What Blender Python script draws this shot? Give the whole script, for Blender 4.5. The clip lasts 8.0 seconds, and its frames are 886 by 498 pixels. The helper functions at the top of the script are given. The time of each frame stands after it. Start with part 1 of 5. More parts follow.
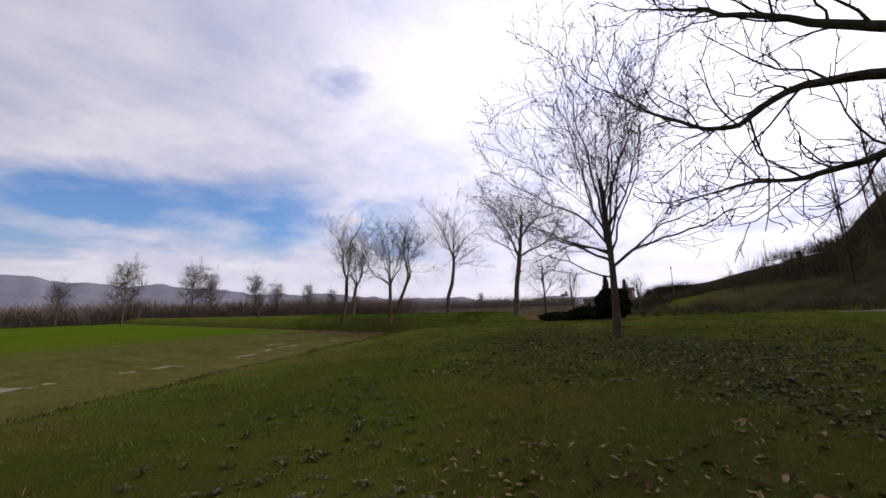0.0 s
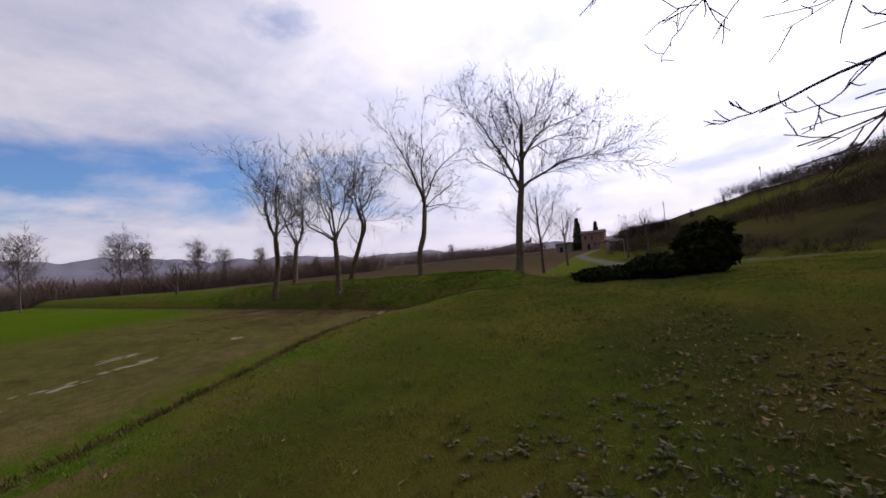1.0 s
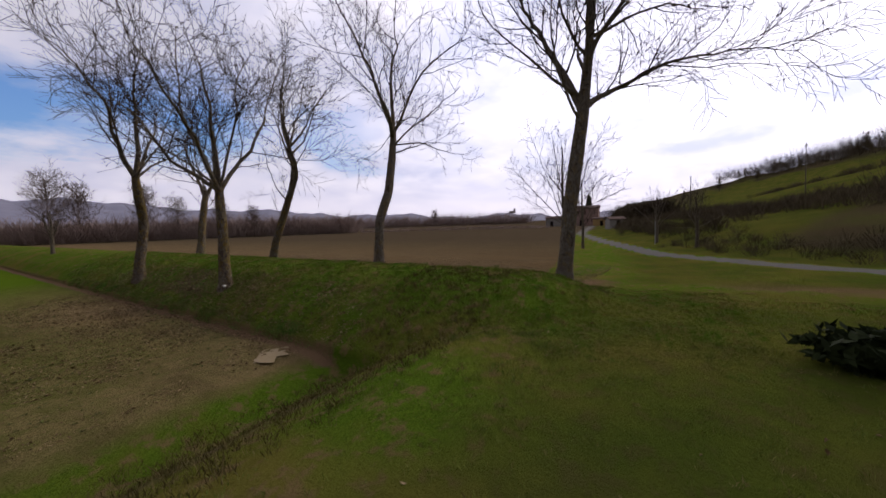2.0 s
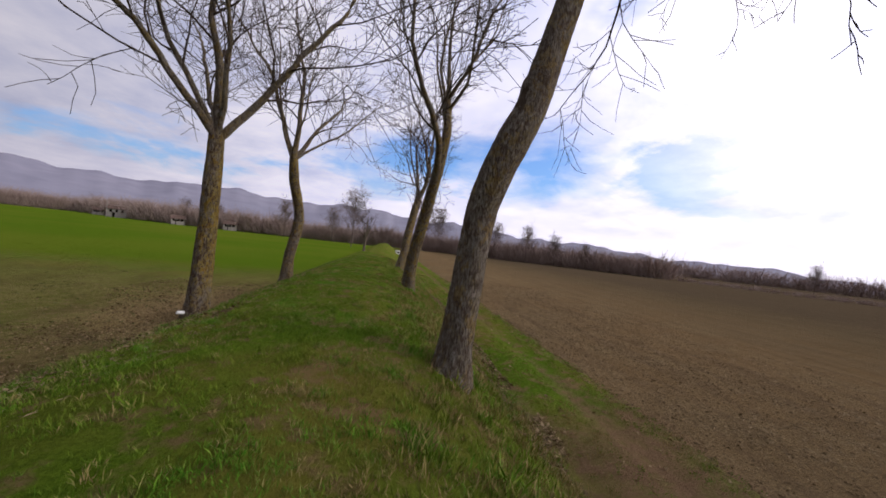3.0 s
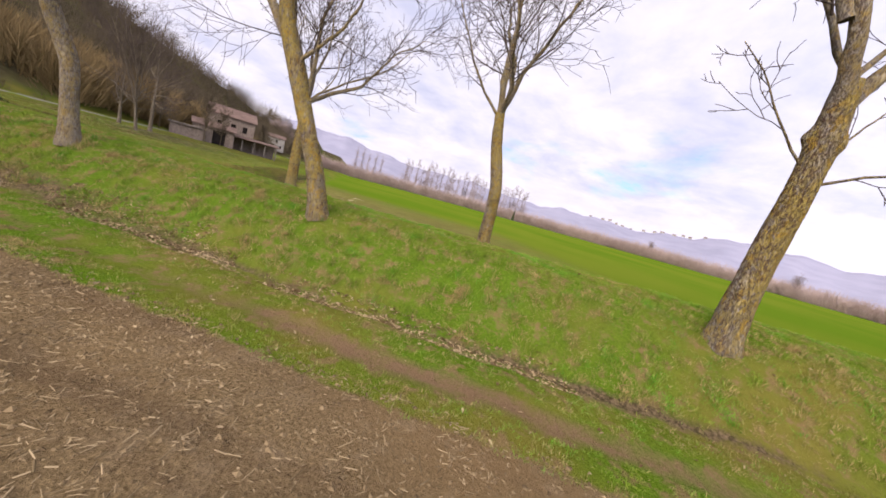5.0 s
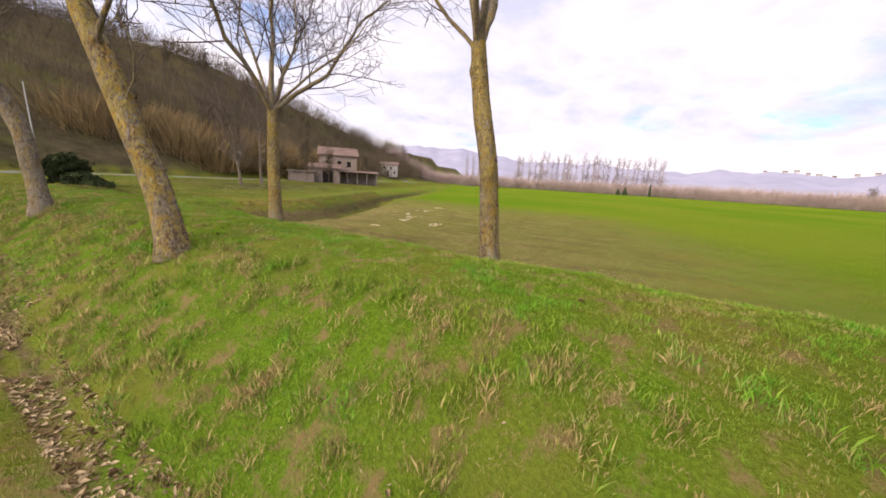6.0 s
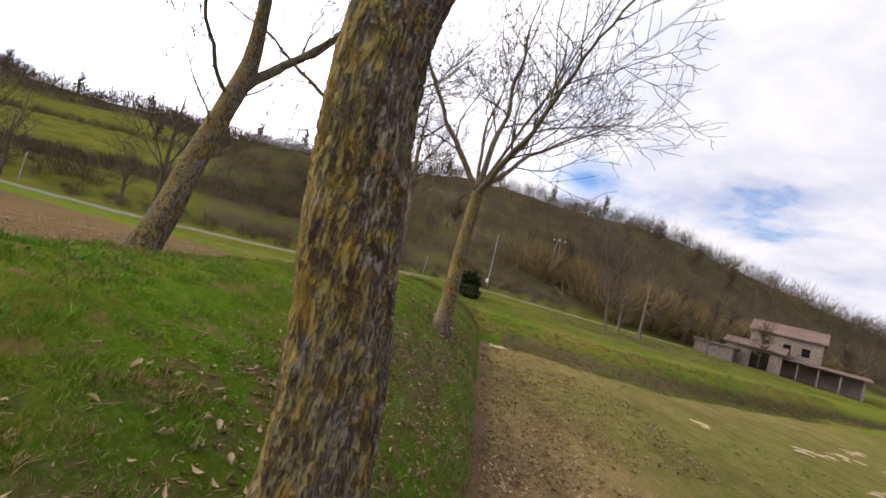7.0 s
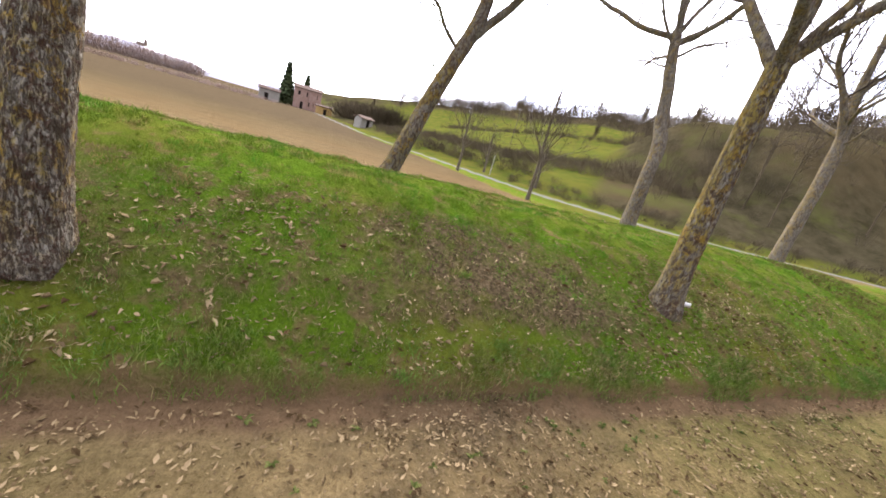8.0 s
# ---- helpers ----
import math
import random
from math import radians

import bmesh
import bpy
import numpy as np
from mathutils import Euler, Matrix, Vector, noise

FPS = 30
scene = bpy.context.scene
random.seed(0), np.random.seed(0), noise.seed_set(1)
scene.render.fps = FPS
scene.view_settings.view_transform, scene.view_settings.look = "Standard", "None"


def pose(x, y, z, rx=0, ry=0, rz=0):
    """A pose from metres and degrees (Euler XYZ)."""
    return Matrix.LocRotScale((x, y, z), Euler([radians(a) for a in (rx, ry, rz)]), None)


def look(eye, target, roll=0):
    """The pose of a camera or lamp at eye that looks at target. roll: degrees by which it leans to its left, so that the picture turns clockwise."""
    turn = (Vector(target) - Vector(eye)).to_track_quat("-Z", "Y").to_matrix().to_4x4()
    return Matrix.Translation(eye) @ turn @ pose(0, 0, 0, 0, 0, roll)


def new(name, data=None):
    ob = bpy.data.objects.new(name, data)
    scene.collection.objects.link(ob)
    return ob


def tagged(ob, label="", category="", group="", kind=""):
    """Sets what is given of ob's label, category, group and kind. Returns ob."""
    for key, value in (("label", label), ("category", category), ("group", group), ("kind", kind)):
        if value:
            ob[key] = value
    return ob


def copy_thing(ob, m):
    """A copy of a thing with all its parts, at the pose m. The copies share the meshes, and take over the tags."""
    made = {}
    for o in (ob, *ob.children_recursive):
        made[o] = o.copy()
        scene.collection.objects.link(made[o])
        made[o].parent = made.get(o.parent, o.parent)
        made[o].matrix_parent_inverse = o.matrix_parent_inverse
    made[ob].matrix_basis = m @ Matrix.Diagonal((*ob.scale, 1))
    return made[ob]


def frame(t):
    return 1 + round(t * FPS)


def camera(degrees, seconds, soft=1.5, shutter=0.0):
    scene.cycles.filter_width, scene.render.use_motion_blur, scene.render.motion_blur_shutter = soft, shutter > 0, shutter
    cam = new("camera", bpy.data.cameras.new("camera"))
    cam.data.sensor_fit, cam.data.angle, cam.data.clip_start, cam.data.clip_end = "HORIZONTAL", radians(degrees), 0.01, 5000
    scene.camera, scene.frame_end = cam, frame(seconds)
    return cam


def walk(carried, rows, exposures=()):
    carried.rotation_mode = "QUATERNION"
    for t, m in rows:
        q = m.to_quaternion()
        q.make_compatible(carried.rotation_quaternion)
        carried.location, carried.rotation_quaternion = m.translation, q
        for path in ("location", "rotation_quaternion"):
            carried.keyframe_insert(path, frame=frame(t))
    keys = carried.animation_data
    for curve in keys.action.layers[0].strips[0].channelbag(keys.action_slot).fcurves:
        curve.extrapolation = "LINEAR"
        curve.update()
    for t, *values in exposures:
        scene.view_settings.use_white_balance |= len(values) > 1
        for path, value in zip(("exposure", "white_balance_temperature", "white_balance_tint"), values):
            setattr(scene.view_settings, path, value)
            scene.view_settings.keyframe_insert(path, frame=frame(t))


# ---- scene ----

# camera: seconds, place in metres, heading, pitch and lean in degrees
PATH = [
    (0.0, -26.14, -23.32, 0.79, -49.7, 9.4, -1.8),
    (0.1, -25.45, -22.68, 0.79, -50.8, 8.8, -3.0),
    (0.2, -24.78, -22.05, 0.78, -51.8, 8.1, -4.2),
    (0.3, -24.13, -21.42, 0.79, -52.7, 7.6, -4.9),
    (0.4, -23.50, -20.77, 0.82, -53.2, 7.2, -4.7),
    (0.5, -22.88, -20.11, 0.88, -53.7, 6.6, -4.4),
    (0.6, -22.21, -19.42, 0.97, -54.3, 5.5, -4.7),
    (0.7, -21.45, -18.69, 1.07, -55.0, 4.0, -5.3),
    (0.8, -20.55, -17.95, 1.16, -55.4, 2.7, -5.8),
    (0.9, -19.52, -17.23, 1.22, -55.1, 1.9, -5.9),
    (1.0, -18.41, -16.55, 1.23, -54.7, 1.5, -5.7),
    (1.1, -17.31, -15.90, 1.22, -54.4, 1.8, -5.2),
    (1.2, -16.29, -15.28, 1.22, -54.3, 2.2, -4.6),
    (1.3, -15.37, -14.67, 1.25, -54.9, 1.9, -4.2),
    (1.4, -14.53, -14.06, 1.32, -55.9, 1.3, -3.9),
    (1.5, -13.72, -13.44, 1.41, -56.6, 0.4, -3.6),
    (1.6, -12.92, -12.84, 1.49, -56.7, -0.9, -3.1),
    (1.7, -12.09, -12.25, 1.57, -56.5, -2.2, -2.6),
    (1.8, -11.25, -11.69, 1.63, -56.4, -3.2, -2.2),
    (1.9, -10.40, -11.15, 1.68, -56.7, -3.8, -1.9),
    (2.0, -9.53, -10.62, 1.72, -57.2, -4.3, -1.8),
    (2.1, -8.65, -10.11, 1.75, -57.4, -4.5, -1.7),
    (2.2, -7.76, -9.60, 1.77, -57.3, -4.5, -1.6),
    (2.3, -6.83, -9.07, 1.77, -56.4, -4.4, -1.4),
    (2.4, -5.88, -8.53, 1.76, -54.5, -4.1, -1.1),
    (2.5, -4.89, -7.94, 1.74, -51.3, -3.7, -0.6),
    (2.6, -3.85, -7.31, 1.71, -46.6, -3.1, 0.1),
    (2.7, -2.77, -6.62, 1.67, -40.1, -2.6, 1.2),
    (2.8, -1.64, -5.89, 1.61, -31.4, -1.9, 2.6),
    (2.9, -0.49, -5.13, 1.55, -20.5, -1.0, 4.3),
    (3.0, 0.66, -4.36, 1.47, -9.1, -0.4, 6.2),
    (3.1, 1.78, -3.60, 1.37, 2.3, -0.9, 8.3),
    (3.2, 2.86, -2.85, 1.25, 13.3, -1.6, 10.7),
    (3.3, 3.88, -2.09, 1.11, 21.1, -1.3, 13.2),
    (3.4, 4.83, -1.31, 0.98, 27.0, -1.2, 16.0),
    (3.5, 5.71, -0.50, 0.87, 31.6, -2.0, 19.3),
    (3.6, 6.51, 0.35, 0.79, 35.2, -2.3, 18.8),
    (3.7, 7.19, 1.23, 0.73, 39.6, -3.3, 18.1),
    (3.8, 7.76, 2.14, 0.68, 44.7, -4.7, 17.2),
    (3.9, 8.24, 3.06, 0.64, 50.0, -6.0, 16.5),
    (4.0, 8.63, 3.97, 0.61, 55.1, -6.6, 16.4),
    (4.1, 8.96, 4.88, 0.61, 60.1, -6.1, 17.1),
    (4.2, 9.22, 5.78, 0.63, 65.0, -5.5, 17.8),
    (4.3, 9.42, 6.67, 0.66, 70.0, -5.4, 17.8),
    (4.4, 9.54, 7.54, 0.71, 74.8, -5.5, 17.3),
    (4.5, 9.58, 8.37, 0.76, 79.4, -5.7, 16.4),
    (4.6, 9.56, 9.17, 0.82, 83.5, -5.9, 15.0),
    (4.7, 9.46, 9.92, 0.89, 87.4, -6.1, 13.6),
    (4.8, 9.31, 10.62, 0.95, 91.6, -6.4, 13.1),
    (4.9, 9.11, 11.28, 1.01, 96.2, -7.0, 13.8),
    (5.0, 8.86, 11.90, 1.08, 100.9, -7.8, 15.4),
    (5.1, 8.56, 12.46, 1.15, 105.7, -8.6, 17.4),
    (5.2, 8.22, 12.96, 1.21, 110.3, -9.5, 19.5),
    (5.3, 7.83, 13.39, 1.27, 114.6, -10.4, 21.4),
    (5.4, 7.40, 13.75, 1.32, 118.3, -11.2, 22.8),
    (5.5, 6.92, 14.02, 1.36, 121.4, -11.8, 23.3),
    (5.6, 6.40, 14.19, 1.38, 123.6, -12.2, 22.6),
    (5.7, 5.84, 14.26, 1.39, 124.7, -12.3, 20.3),
    (5.8, 5.24, 14.25, 1.39, 124.6, -12.1, 16.1),
    (5.9, 4.61, 14.18, 1.37, 123.3, -11.6, 9.8),
    (6.0, 3.97, 14.07, 1.36, 121.5, -10.9, 3.5),
    (6.1, 3.32, 13.97, 1.34, 119.0, -9.6, -1.2),
    (6.2, 2.65, 13.87, 1.33, 116.7, -8.3, -5.1),
    (6.3, 1.95, 13.78, 1.33, 114.8, -7.8, -8.7),
    (6.4, 1.20, 13.65, 1.32, 123.2, -4.1, -10.2),
    (6.5, 0.41, 13.49, 1.31, 133.9, -0.5, -8.1),
    (6.6, -0.42, 13.28, 1.28, 144.6, 2.4, -4.3),
    (6.7, -1.26, 13.04, 1.22, 155.4, 4.5, 0.1),
    (6.8, -2.08, 12.77, 1.15, 166.3, 5.5, 5.0),
    (6.9, -2.88, 12.49, 1.07, 177.1, 5.2, 10.3),
    (7.0, -3.64, 12.22, 1.01, 187.7, 3.4, 15.7),
    (7.1, -4.32, 11.97, 0.97, 196.9, -1.0, 21.4),
    (7.2, -4.91, 11.72, 0.96, 205.2, -7.0, 26.2),
    (7.3, -5.41, 11.46, 0.96, 214.2, -13.7, 28.1),
    (7.4, -5.83, 11.17, 0.98, 219.4, -15.5, 26.3),
    (7.5, -6.17, 10.83, 1.01, 224.4, -16.8, 25.6),
    (7.6, -6.43, 10.46, 1.04, 230.3, -18.3, 24.6),
    (7.7, -6.60, 10.07, 1.06, 235.3, -18.7, 23.0),
    (7.8, -6.69, 9.68, 1.06, 239.7, -18.1, 20.7),
    (7.9, -6.71, 9.28, 1.06, 243.8, -17.1, 18.2),
    (8.0, -6.70, 8.88, 1.05, 248.0, -16.3, 15.8),
]
cam = camera(102.9, 8.0, soft=1.7, shutter=0.0)
walk(cam, [(t, pose(x, y, z, 90 + p, 0, h) @ pose(0, 0, 0, 0, 0, r)) for t, x, y, z, h, p, r in PATH],
     exposures=[(0.0, -0.80, 6500, 13), (0.5, -0.92, 6500, 13), (1.0, -0.90, 6500, 15), (1.7, -0.85, 6500, 15), (2.8, -0.52, 6450, 14), (3.2, -0.20, 6450, 15), (3.5, 0.14, 6450, 16),
                (4.0, 0.62, 6450, 16), (4.7, 0.80, 6600, 15), (6.0, 0.97, 7000, 14), (6.5, 1.0, 7150, 12), (7.0, 0.74, 6850, 8), (7.5, 1.36, 6650, 9), (8.0, 1.76, 6500, 8)])

# ---- sky and sun ----
SUN_AZ, SUN_EL = radians(-18), radians(24)   # from +x towards +y, and above the horizon
sun_way = Vector((math.cos(SUN_AZ) * math.cos(SUN_EL), math.sin(SUN_AZ) * math.cos(SUN_EL), math.sin(SUN_EL)))


class Nodes:
    """Short hand for node trees."""

    def __init__(self, tree):
        self.t = tree
        tree.nodes.clear()

    def add(self, kind, inputs=None, **props):
        n = self.t.nodes.new(kind)
        if "operation" in props:
            n.operation = props["operation"]
        if "use_clamp" in props:
            n.use_clamp = props["use_clamp"]
        if "data_type" in props:
            n.data_type = props["data_type"]
        if "clamp" in props:
            n.clamp = props["clamp"]
        if "feature" in props:
            n.feature = props["feature"]
        if "attribute" in props:
            n.attribute_name = props["attribute"]
        for k, v in (inputs or {}).items():
            if isinstance(v, bpy.types.NodeSocket):
                self.t.links.new(v, n.inputs[k])
            else:
                n.inputs[k].default_value = v
        return n

    def math(self, op, a, b=0.0, clamp=False):
        return self.add("ShaderNodeMath", {0: a, 1: b}, operation=op, use_clamp=clamp).outputs[0]

    def noise(self, vec, scale, detail=4.0, rough=0.55, dist=0.0):
        return self.add("ShaderNodeTexNoise", {"Vector": vec, "Scale": scale, "Detail": detail, "Roughness": rough, "Distortion": dist}).outputs[0]

    def ramp(self, fac, lo, hi):
        return self.add("ShaderNodeMapRange", {0: fac, 1: lo, 2: hi, 3: 0.0, 4: 1.0}, clamp=True).outputs[0]

    def mix(self, fac, a, b):
        def c(v):
            return (*v, 1.0) if isinstance(v, tuple) else v
        return self.add("ShaderNodeMix", {0: fac, 6: c(a), 7: c(b)}, data_type="RGBA").outputs[2]

    def scaled(self, vec, s):
        return self.add("ShaderNodeMapping", {0: vec, 3: s}).outputs[0]


world = bpy.data.worlds.new("sky")
scene.world = world
world.use_nodes = True
N = Nodes(world.node_tree)
way = N.add("ShaderNodeTexCoord").outputs["Generated"]
sky = N.add("ShaderNodeTexSky")
sky.sky_type, sky.sun_disc, sky.sun_elevation, sky.sun_rotation = "NISHITA", False, SUN_EL, radians(90) - SUN_AZ
sky.air_density, sky.dust_density = 1.2, 2.0
xyz = N.add("ShaderNodeSeparateXYZ", {0: way})
low = N.math("ADD", N.math("MAXIMUM", xyz.outputs[2], 0.0), 0.20)
flat = N.add("ShaderNodeCombineXYZ", {0: N.math("DIVIDE", xyz.outputs[0], low), 1: N.math("DIVIDE", xyz.outputs[1], low), 2: 3.7}).outputs[0]
sunward = N.add("ShaderNodeVectorMath", {0: way, 1: sun_way}, operation="DOT_PRODUCT").outputs["Value"]
big = N.noise(flat, 0.9, 8.0, 0.58, 0.25)
cover = N.ramp(big, 0.24, 0.42)
ragged = N.noise(flat, 2.3, 6.0, 0.62, 0.3)
# gaps in the cloud: azimuth from +y towards -x, elevation, half width in degrees
for az, el, wide in ((-22, 13, 15), (-4, 13, 12), (-40, 12, 8), (168, 19, 10), (196, 33, 8), (-33, 34, 7)):
    to = Vector((-math.sin(radians(az)) * math.cos(radians(el)), math.cos(radians(az)) * math.cos(radians(el)), math.sin(radians(el))))
    near = N.add("ShaderNodeVectorMath", {0: N.add("ShaderNodeVectorMath", {0: way, 1: (1, 1, 1.9)}, operation="MULTIPLY").outputs[0],
                                          1: Vector((to.x, to.y, to.z * 1.9))}, operation="DISTANCE").outputs["Value"]
    near = N.math("ADD", near, N.math("MULTIPLY", N.math("SUBTRACT", ragged, 0.5), 0.34))
    gap = N.ramp(near, radians(wide) * 1.35, radians(wide) * 0.1)
    cover = N.math("MULTIPLY", cover, N.ramp(N.math("SUBTRACT", N.math("ADD", big, 0.08), N.math("MULTIPLY", gap, 0.46)), 0.12, 0.44))
haze = N.ramp(xyz.outputs[2], 0.15, 0.0)
cover = N.math("MAXIMUM", cover, N.math("MULTIPLY", haze, 0.9))
glare = N.math("POWER", N.ramp(sunward, 0.1, 1.0), 1.8)
cover = N.math("MAXIMUM", cover, N.ramp(glare, 0.02, 0.3))
shade = N.ramp(N.noise(flat, 1.9, 7.0, 0.62, 0.2), 0.34, 0.66)
cloud = N.mix(shade, (0.56, 0.59, 0.78), (0.88, 0.86, 0.96))
cloud = N.mix(N.math("MULTIPLY", haze, 0.85), cloud, (0.94, 0.89, 1.0))
# the cloud is thinner and brighter round the south-east
lit = N.add("ShaderNodeVectorMath", {0: way, 1: (0.93, 0.36, 0.0)}, operation="DOT_PRODUCT").outputs["Value"]
side = N.add("ShaderNodeMapRange", {0: lit, 1: -0.85, 2: 0.85, 3: 0.69, 4: 1.58}, clamp=True)
side.interpolation_type = "SMOOTHSTEP"
side = side.outputs[0]
bright = N.math("ADD", side, N.math("MULTIPLY", N.math("MULTIPLY", glare, 1.7), N.math("SUBTRACT", 1.0, N.math("MULTIPLY", N.ramp(xyz.outputs[2], 0.30, 0.0), 0.75))))
cloud = N.add("ShaderNodeVectorMath", {0: cloud, "Scale": bright}, operation="SCALE").outputs[0]
blue = N.add("ShaderNodeVectorMath", {0: sky.outputs[0], "Scale": N.math("MULTIPLY", side, 0.15)}, operation="SCALE").outputs[0]
blue = N.add("ShaderNodeVectorMath", {0: blue, 1: (0.60, 0.86, 1.35)}, operation="MULTIPLY").outputs[0]
glow = N.add("ShaderNodeBackground", {0: N.mix(cover, blue, cloud), 1: 1.0})
N.add("ShaderNodeOutputWorld", {0: glow.outputs[0]})

sun = new("sun", bpy.data.lights.new("sun", "SUN"))
sun.data.energy, sun.data.angle, sun.data.color = 1.85, radians(20), (1.0, 0.90, 0.76)
sun.matrix_world = look((0, 0, 60), Vector((0, 0, 60)) - sun_way)

# ---- materials ----


def material(name, build, rough=0.9, bump=0.0, metal=0.0, shine=0.04):
    """A material from a function that gives the colour and, if any, the height for the bump (its size in metres)."""
    m = bpy.data.materials.new(name)
    m.use_nodes = True
    n = Nodes(m.node_tree)
    colour, height = build(n)
    ins = {"Base Color": (*colour, 1.0) if isinstance(colour, tuple) else colour, "Roughness": rough, "Metallic": metal, "Specular IOR Level": shine}
    if height is not None and bump:
        ins["Normal"] = n.add("ShaderNodeBump", {"Height": height, "Distance": bump, "Strength": 1.0}).outputs[0]
    b = n.add("ShaderNodeBsdfPrincipled", ins)
    n.add("ShaderNodeOutputMaterial", {0: b.outputs[0]})
    return m


def place(n):
    return n.add("ShaderNodeNewGeometry").outputs["Position"]


def local(n):
    return n.add("ShaderNodeTexCoord").outputs["Object"]


def two_tone(a, b, fine=30.0, coarse=3.0, at=local, each=0.0):
    def build(n):
        p = at(n)
        f = n.noise(p, fine, 5.0, 0.65)
        if each:
            own = n.add("ShaderNodeNewGeometry").outputs["Random Per Island"]
            f = n.math("ADD", n.math("MULTIPLY", f, 1.0 - each), n.math("MULTIPLY", own, each))
        g = n.noise(p, coarse, 3.0, 0.5)
        return n.mix(n.ramp(n.math("ADD", n.math("MULTIPLY", f, 0.6), n.math("MULTIPLY", g, 0.4)), 0.35, 0.65), a, b), f
    return build


def bark(lichen, pale):
    """Grey bark in upright ridges, dark in the furrows and where scales have dropped, with ochre lichen above a grey foot."""
    def build(n):
        p = place(n)
        up = n.add("ShaderNodeSeparateXYZ", {0: p}).outputs[2]
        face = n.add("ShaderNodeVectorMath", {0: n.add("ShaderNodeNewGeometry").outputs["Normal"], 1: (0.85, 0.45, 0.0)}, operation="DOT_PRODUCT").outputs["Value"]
        warp = n.add("ShaderNodeVectorMath", {0: n.add("ShaderNodeTexNoise", {"Vector": p, "Scale": 7.0, "Detail": 4.0, "Roughness": 0.6}).outputs["Color"], "Scale": 0.05}, operation="SCALE").outputs[0]
        long_p = n.scaled(n.add("ShaderNodeVectorMath", {0: p, 1: warp}, operation="ADD").outputs[0], (1.0, 1.0, 0.17))
        rib = n.noise(long_p, 64.0, 5.0, 0.62, 0.35)
        fine = n.noise(n.scaled(p, (1.0, 1.0, 0.55)), 95.0, 6.0, 0.75)
        crack = n.ramp(n.math("ADD", n.math("MULTIPLY", rib, 0.8), n.math("MULTIPLY", fine, 0.2)), 0.40, 0.53)
        ridge = n.ramp(n.math("ADD", n.math("MULTIPLY", rib, 0.55), n.math("MULTIPLY", fine, 0.45)), 0.42, 0.64)
        flake = n.mix(ridge, (0.142, 0.114, 0.086), (0.272, 0.240, 0.194))
        base = n.mix(crack, (0.108, 0.082, 0.062), flake)
        grey = n.math("MULTIPLY", n.ramp(n.noise(n.scaled(p, (1.0, 1.0, 0.35)), 11.0, 7.0, 0.72, 0.4), 0.50, 0.62), n.math("MULTIPLY", crack, pale))
        base = n.mix(n.math("MULTIPLY", grey, 0.65), base, (0.365, 0.338, 0.296))
        foot = n.ramp(n.math("ADD", up, n.math("MULTIPLY", n.math("SUBTRACT", rib, 0.5), 1.6)), -0.85, 0.5)
        big = n.ramp(n.math("ADD", n.noise(n.scaled(p, (1.4, 1.4, 0.5)), 1.5, 4.0, 0.6), n.math("MULTIPLY", face, 0.05)), 0.34, 0.52)
        spots = n.ramp(n.math("ADD", n.noise(n.scaled(p, (1.0, 1.0, 0.6)), 13.0, 7.0, 0.75), n.math("MULTIPLY", face, 0.07)), 0.54 - 0.11 * lichen, 0.65 - 0.11 * lichen)
        moss = n.math("MULTIPLY", n.math("MULTIPLY", spots, n.ramp(crack, 0.0, 0.7)), n.math("MULTIPLY", n.math("MULTIPLY", big, foot), 0.80 * lichen, True))
        base = n.mix(moss, base, n.mix(fine, (0.245, 0.172, 0.024), (0.400, 0.300, 0.064)))
        crust = n.math("MULTIPLY", n.ramp(n.noise(n.scaled(p, (1.0, 1.0, 0.75)), 6.5, 7.0, 0.70, 0.3), 0.53, 0.58), foot)
        base = n.mix(n.math("MULTIPLY", n.math("MULTIPLY", crust, n.ramp(crack, 0.0, 0.6)), 0.72 * lichen), base, n.mix(fine, (0.230, 0.130, 0.014), (0.400, 0.255, 0.036)))
        # bare patches and scars grow sparser on the east-facing side
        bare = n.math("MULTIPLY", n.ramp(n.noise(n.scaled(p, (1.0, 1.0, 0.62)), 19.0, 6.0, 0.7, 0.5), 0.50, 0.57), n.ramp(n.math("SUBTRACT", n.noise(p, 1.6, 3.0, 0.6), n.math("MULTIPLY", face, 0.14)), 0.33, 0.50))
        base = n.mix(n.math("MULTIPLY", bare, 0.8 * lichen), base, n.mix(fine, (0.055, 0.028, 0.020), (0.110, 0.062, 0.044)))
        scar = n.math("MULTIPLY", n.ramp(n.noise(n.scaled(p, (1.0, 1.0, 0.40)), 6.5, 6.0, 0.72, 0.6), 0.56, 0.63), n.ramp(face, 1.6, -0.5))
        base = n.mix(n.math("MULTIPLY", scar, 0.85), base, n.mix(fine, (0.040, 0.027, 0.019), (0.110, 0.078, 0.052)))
        if lichen < 0.3:
            base = n.mix(0.5, base, (0.095, 0.074, 0.042))
        return base, n.math("ADD", n.math("MULTIPLY", crack, 0.9), n.math("MULTIPLY", fine, 0.45))
    return build


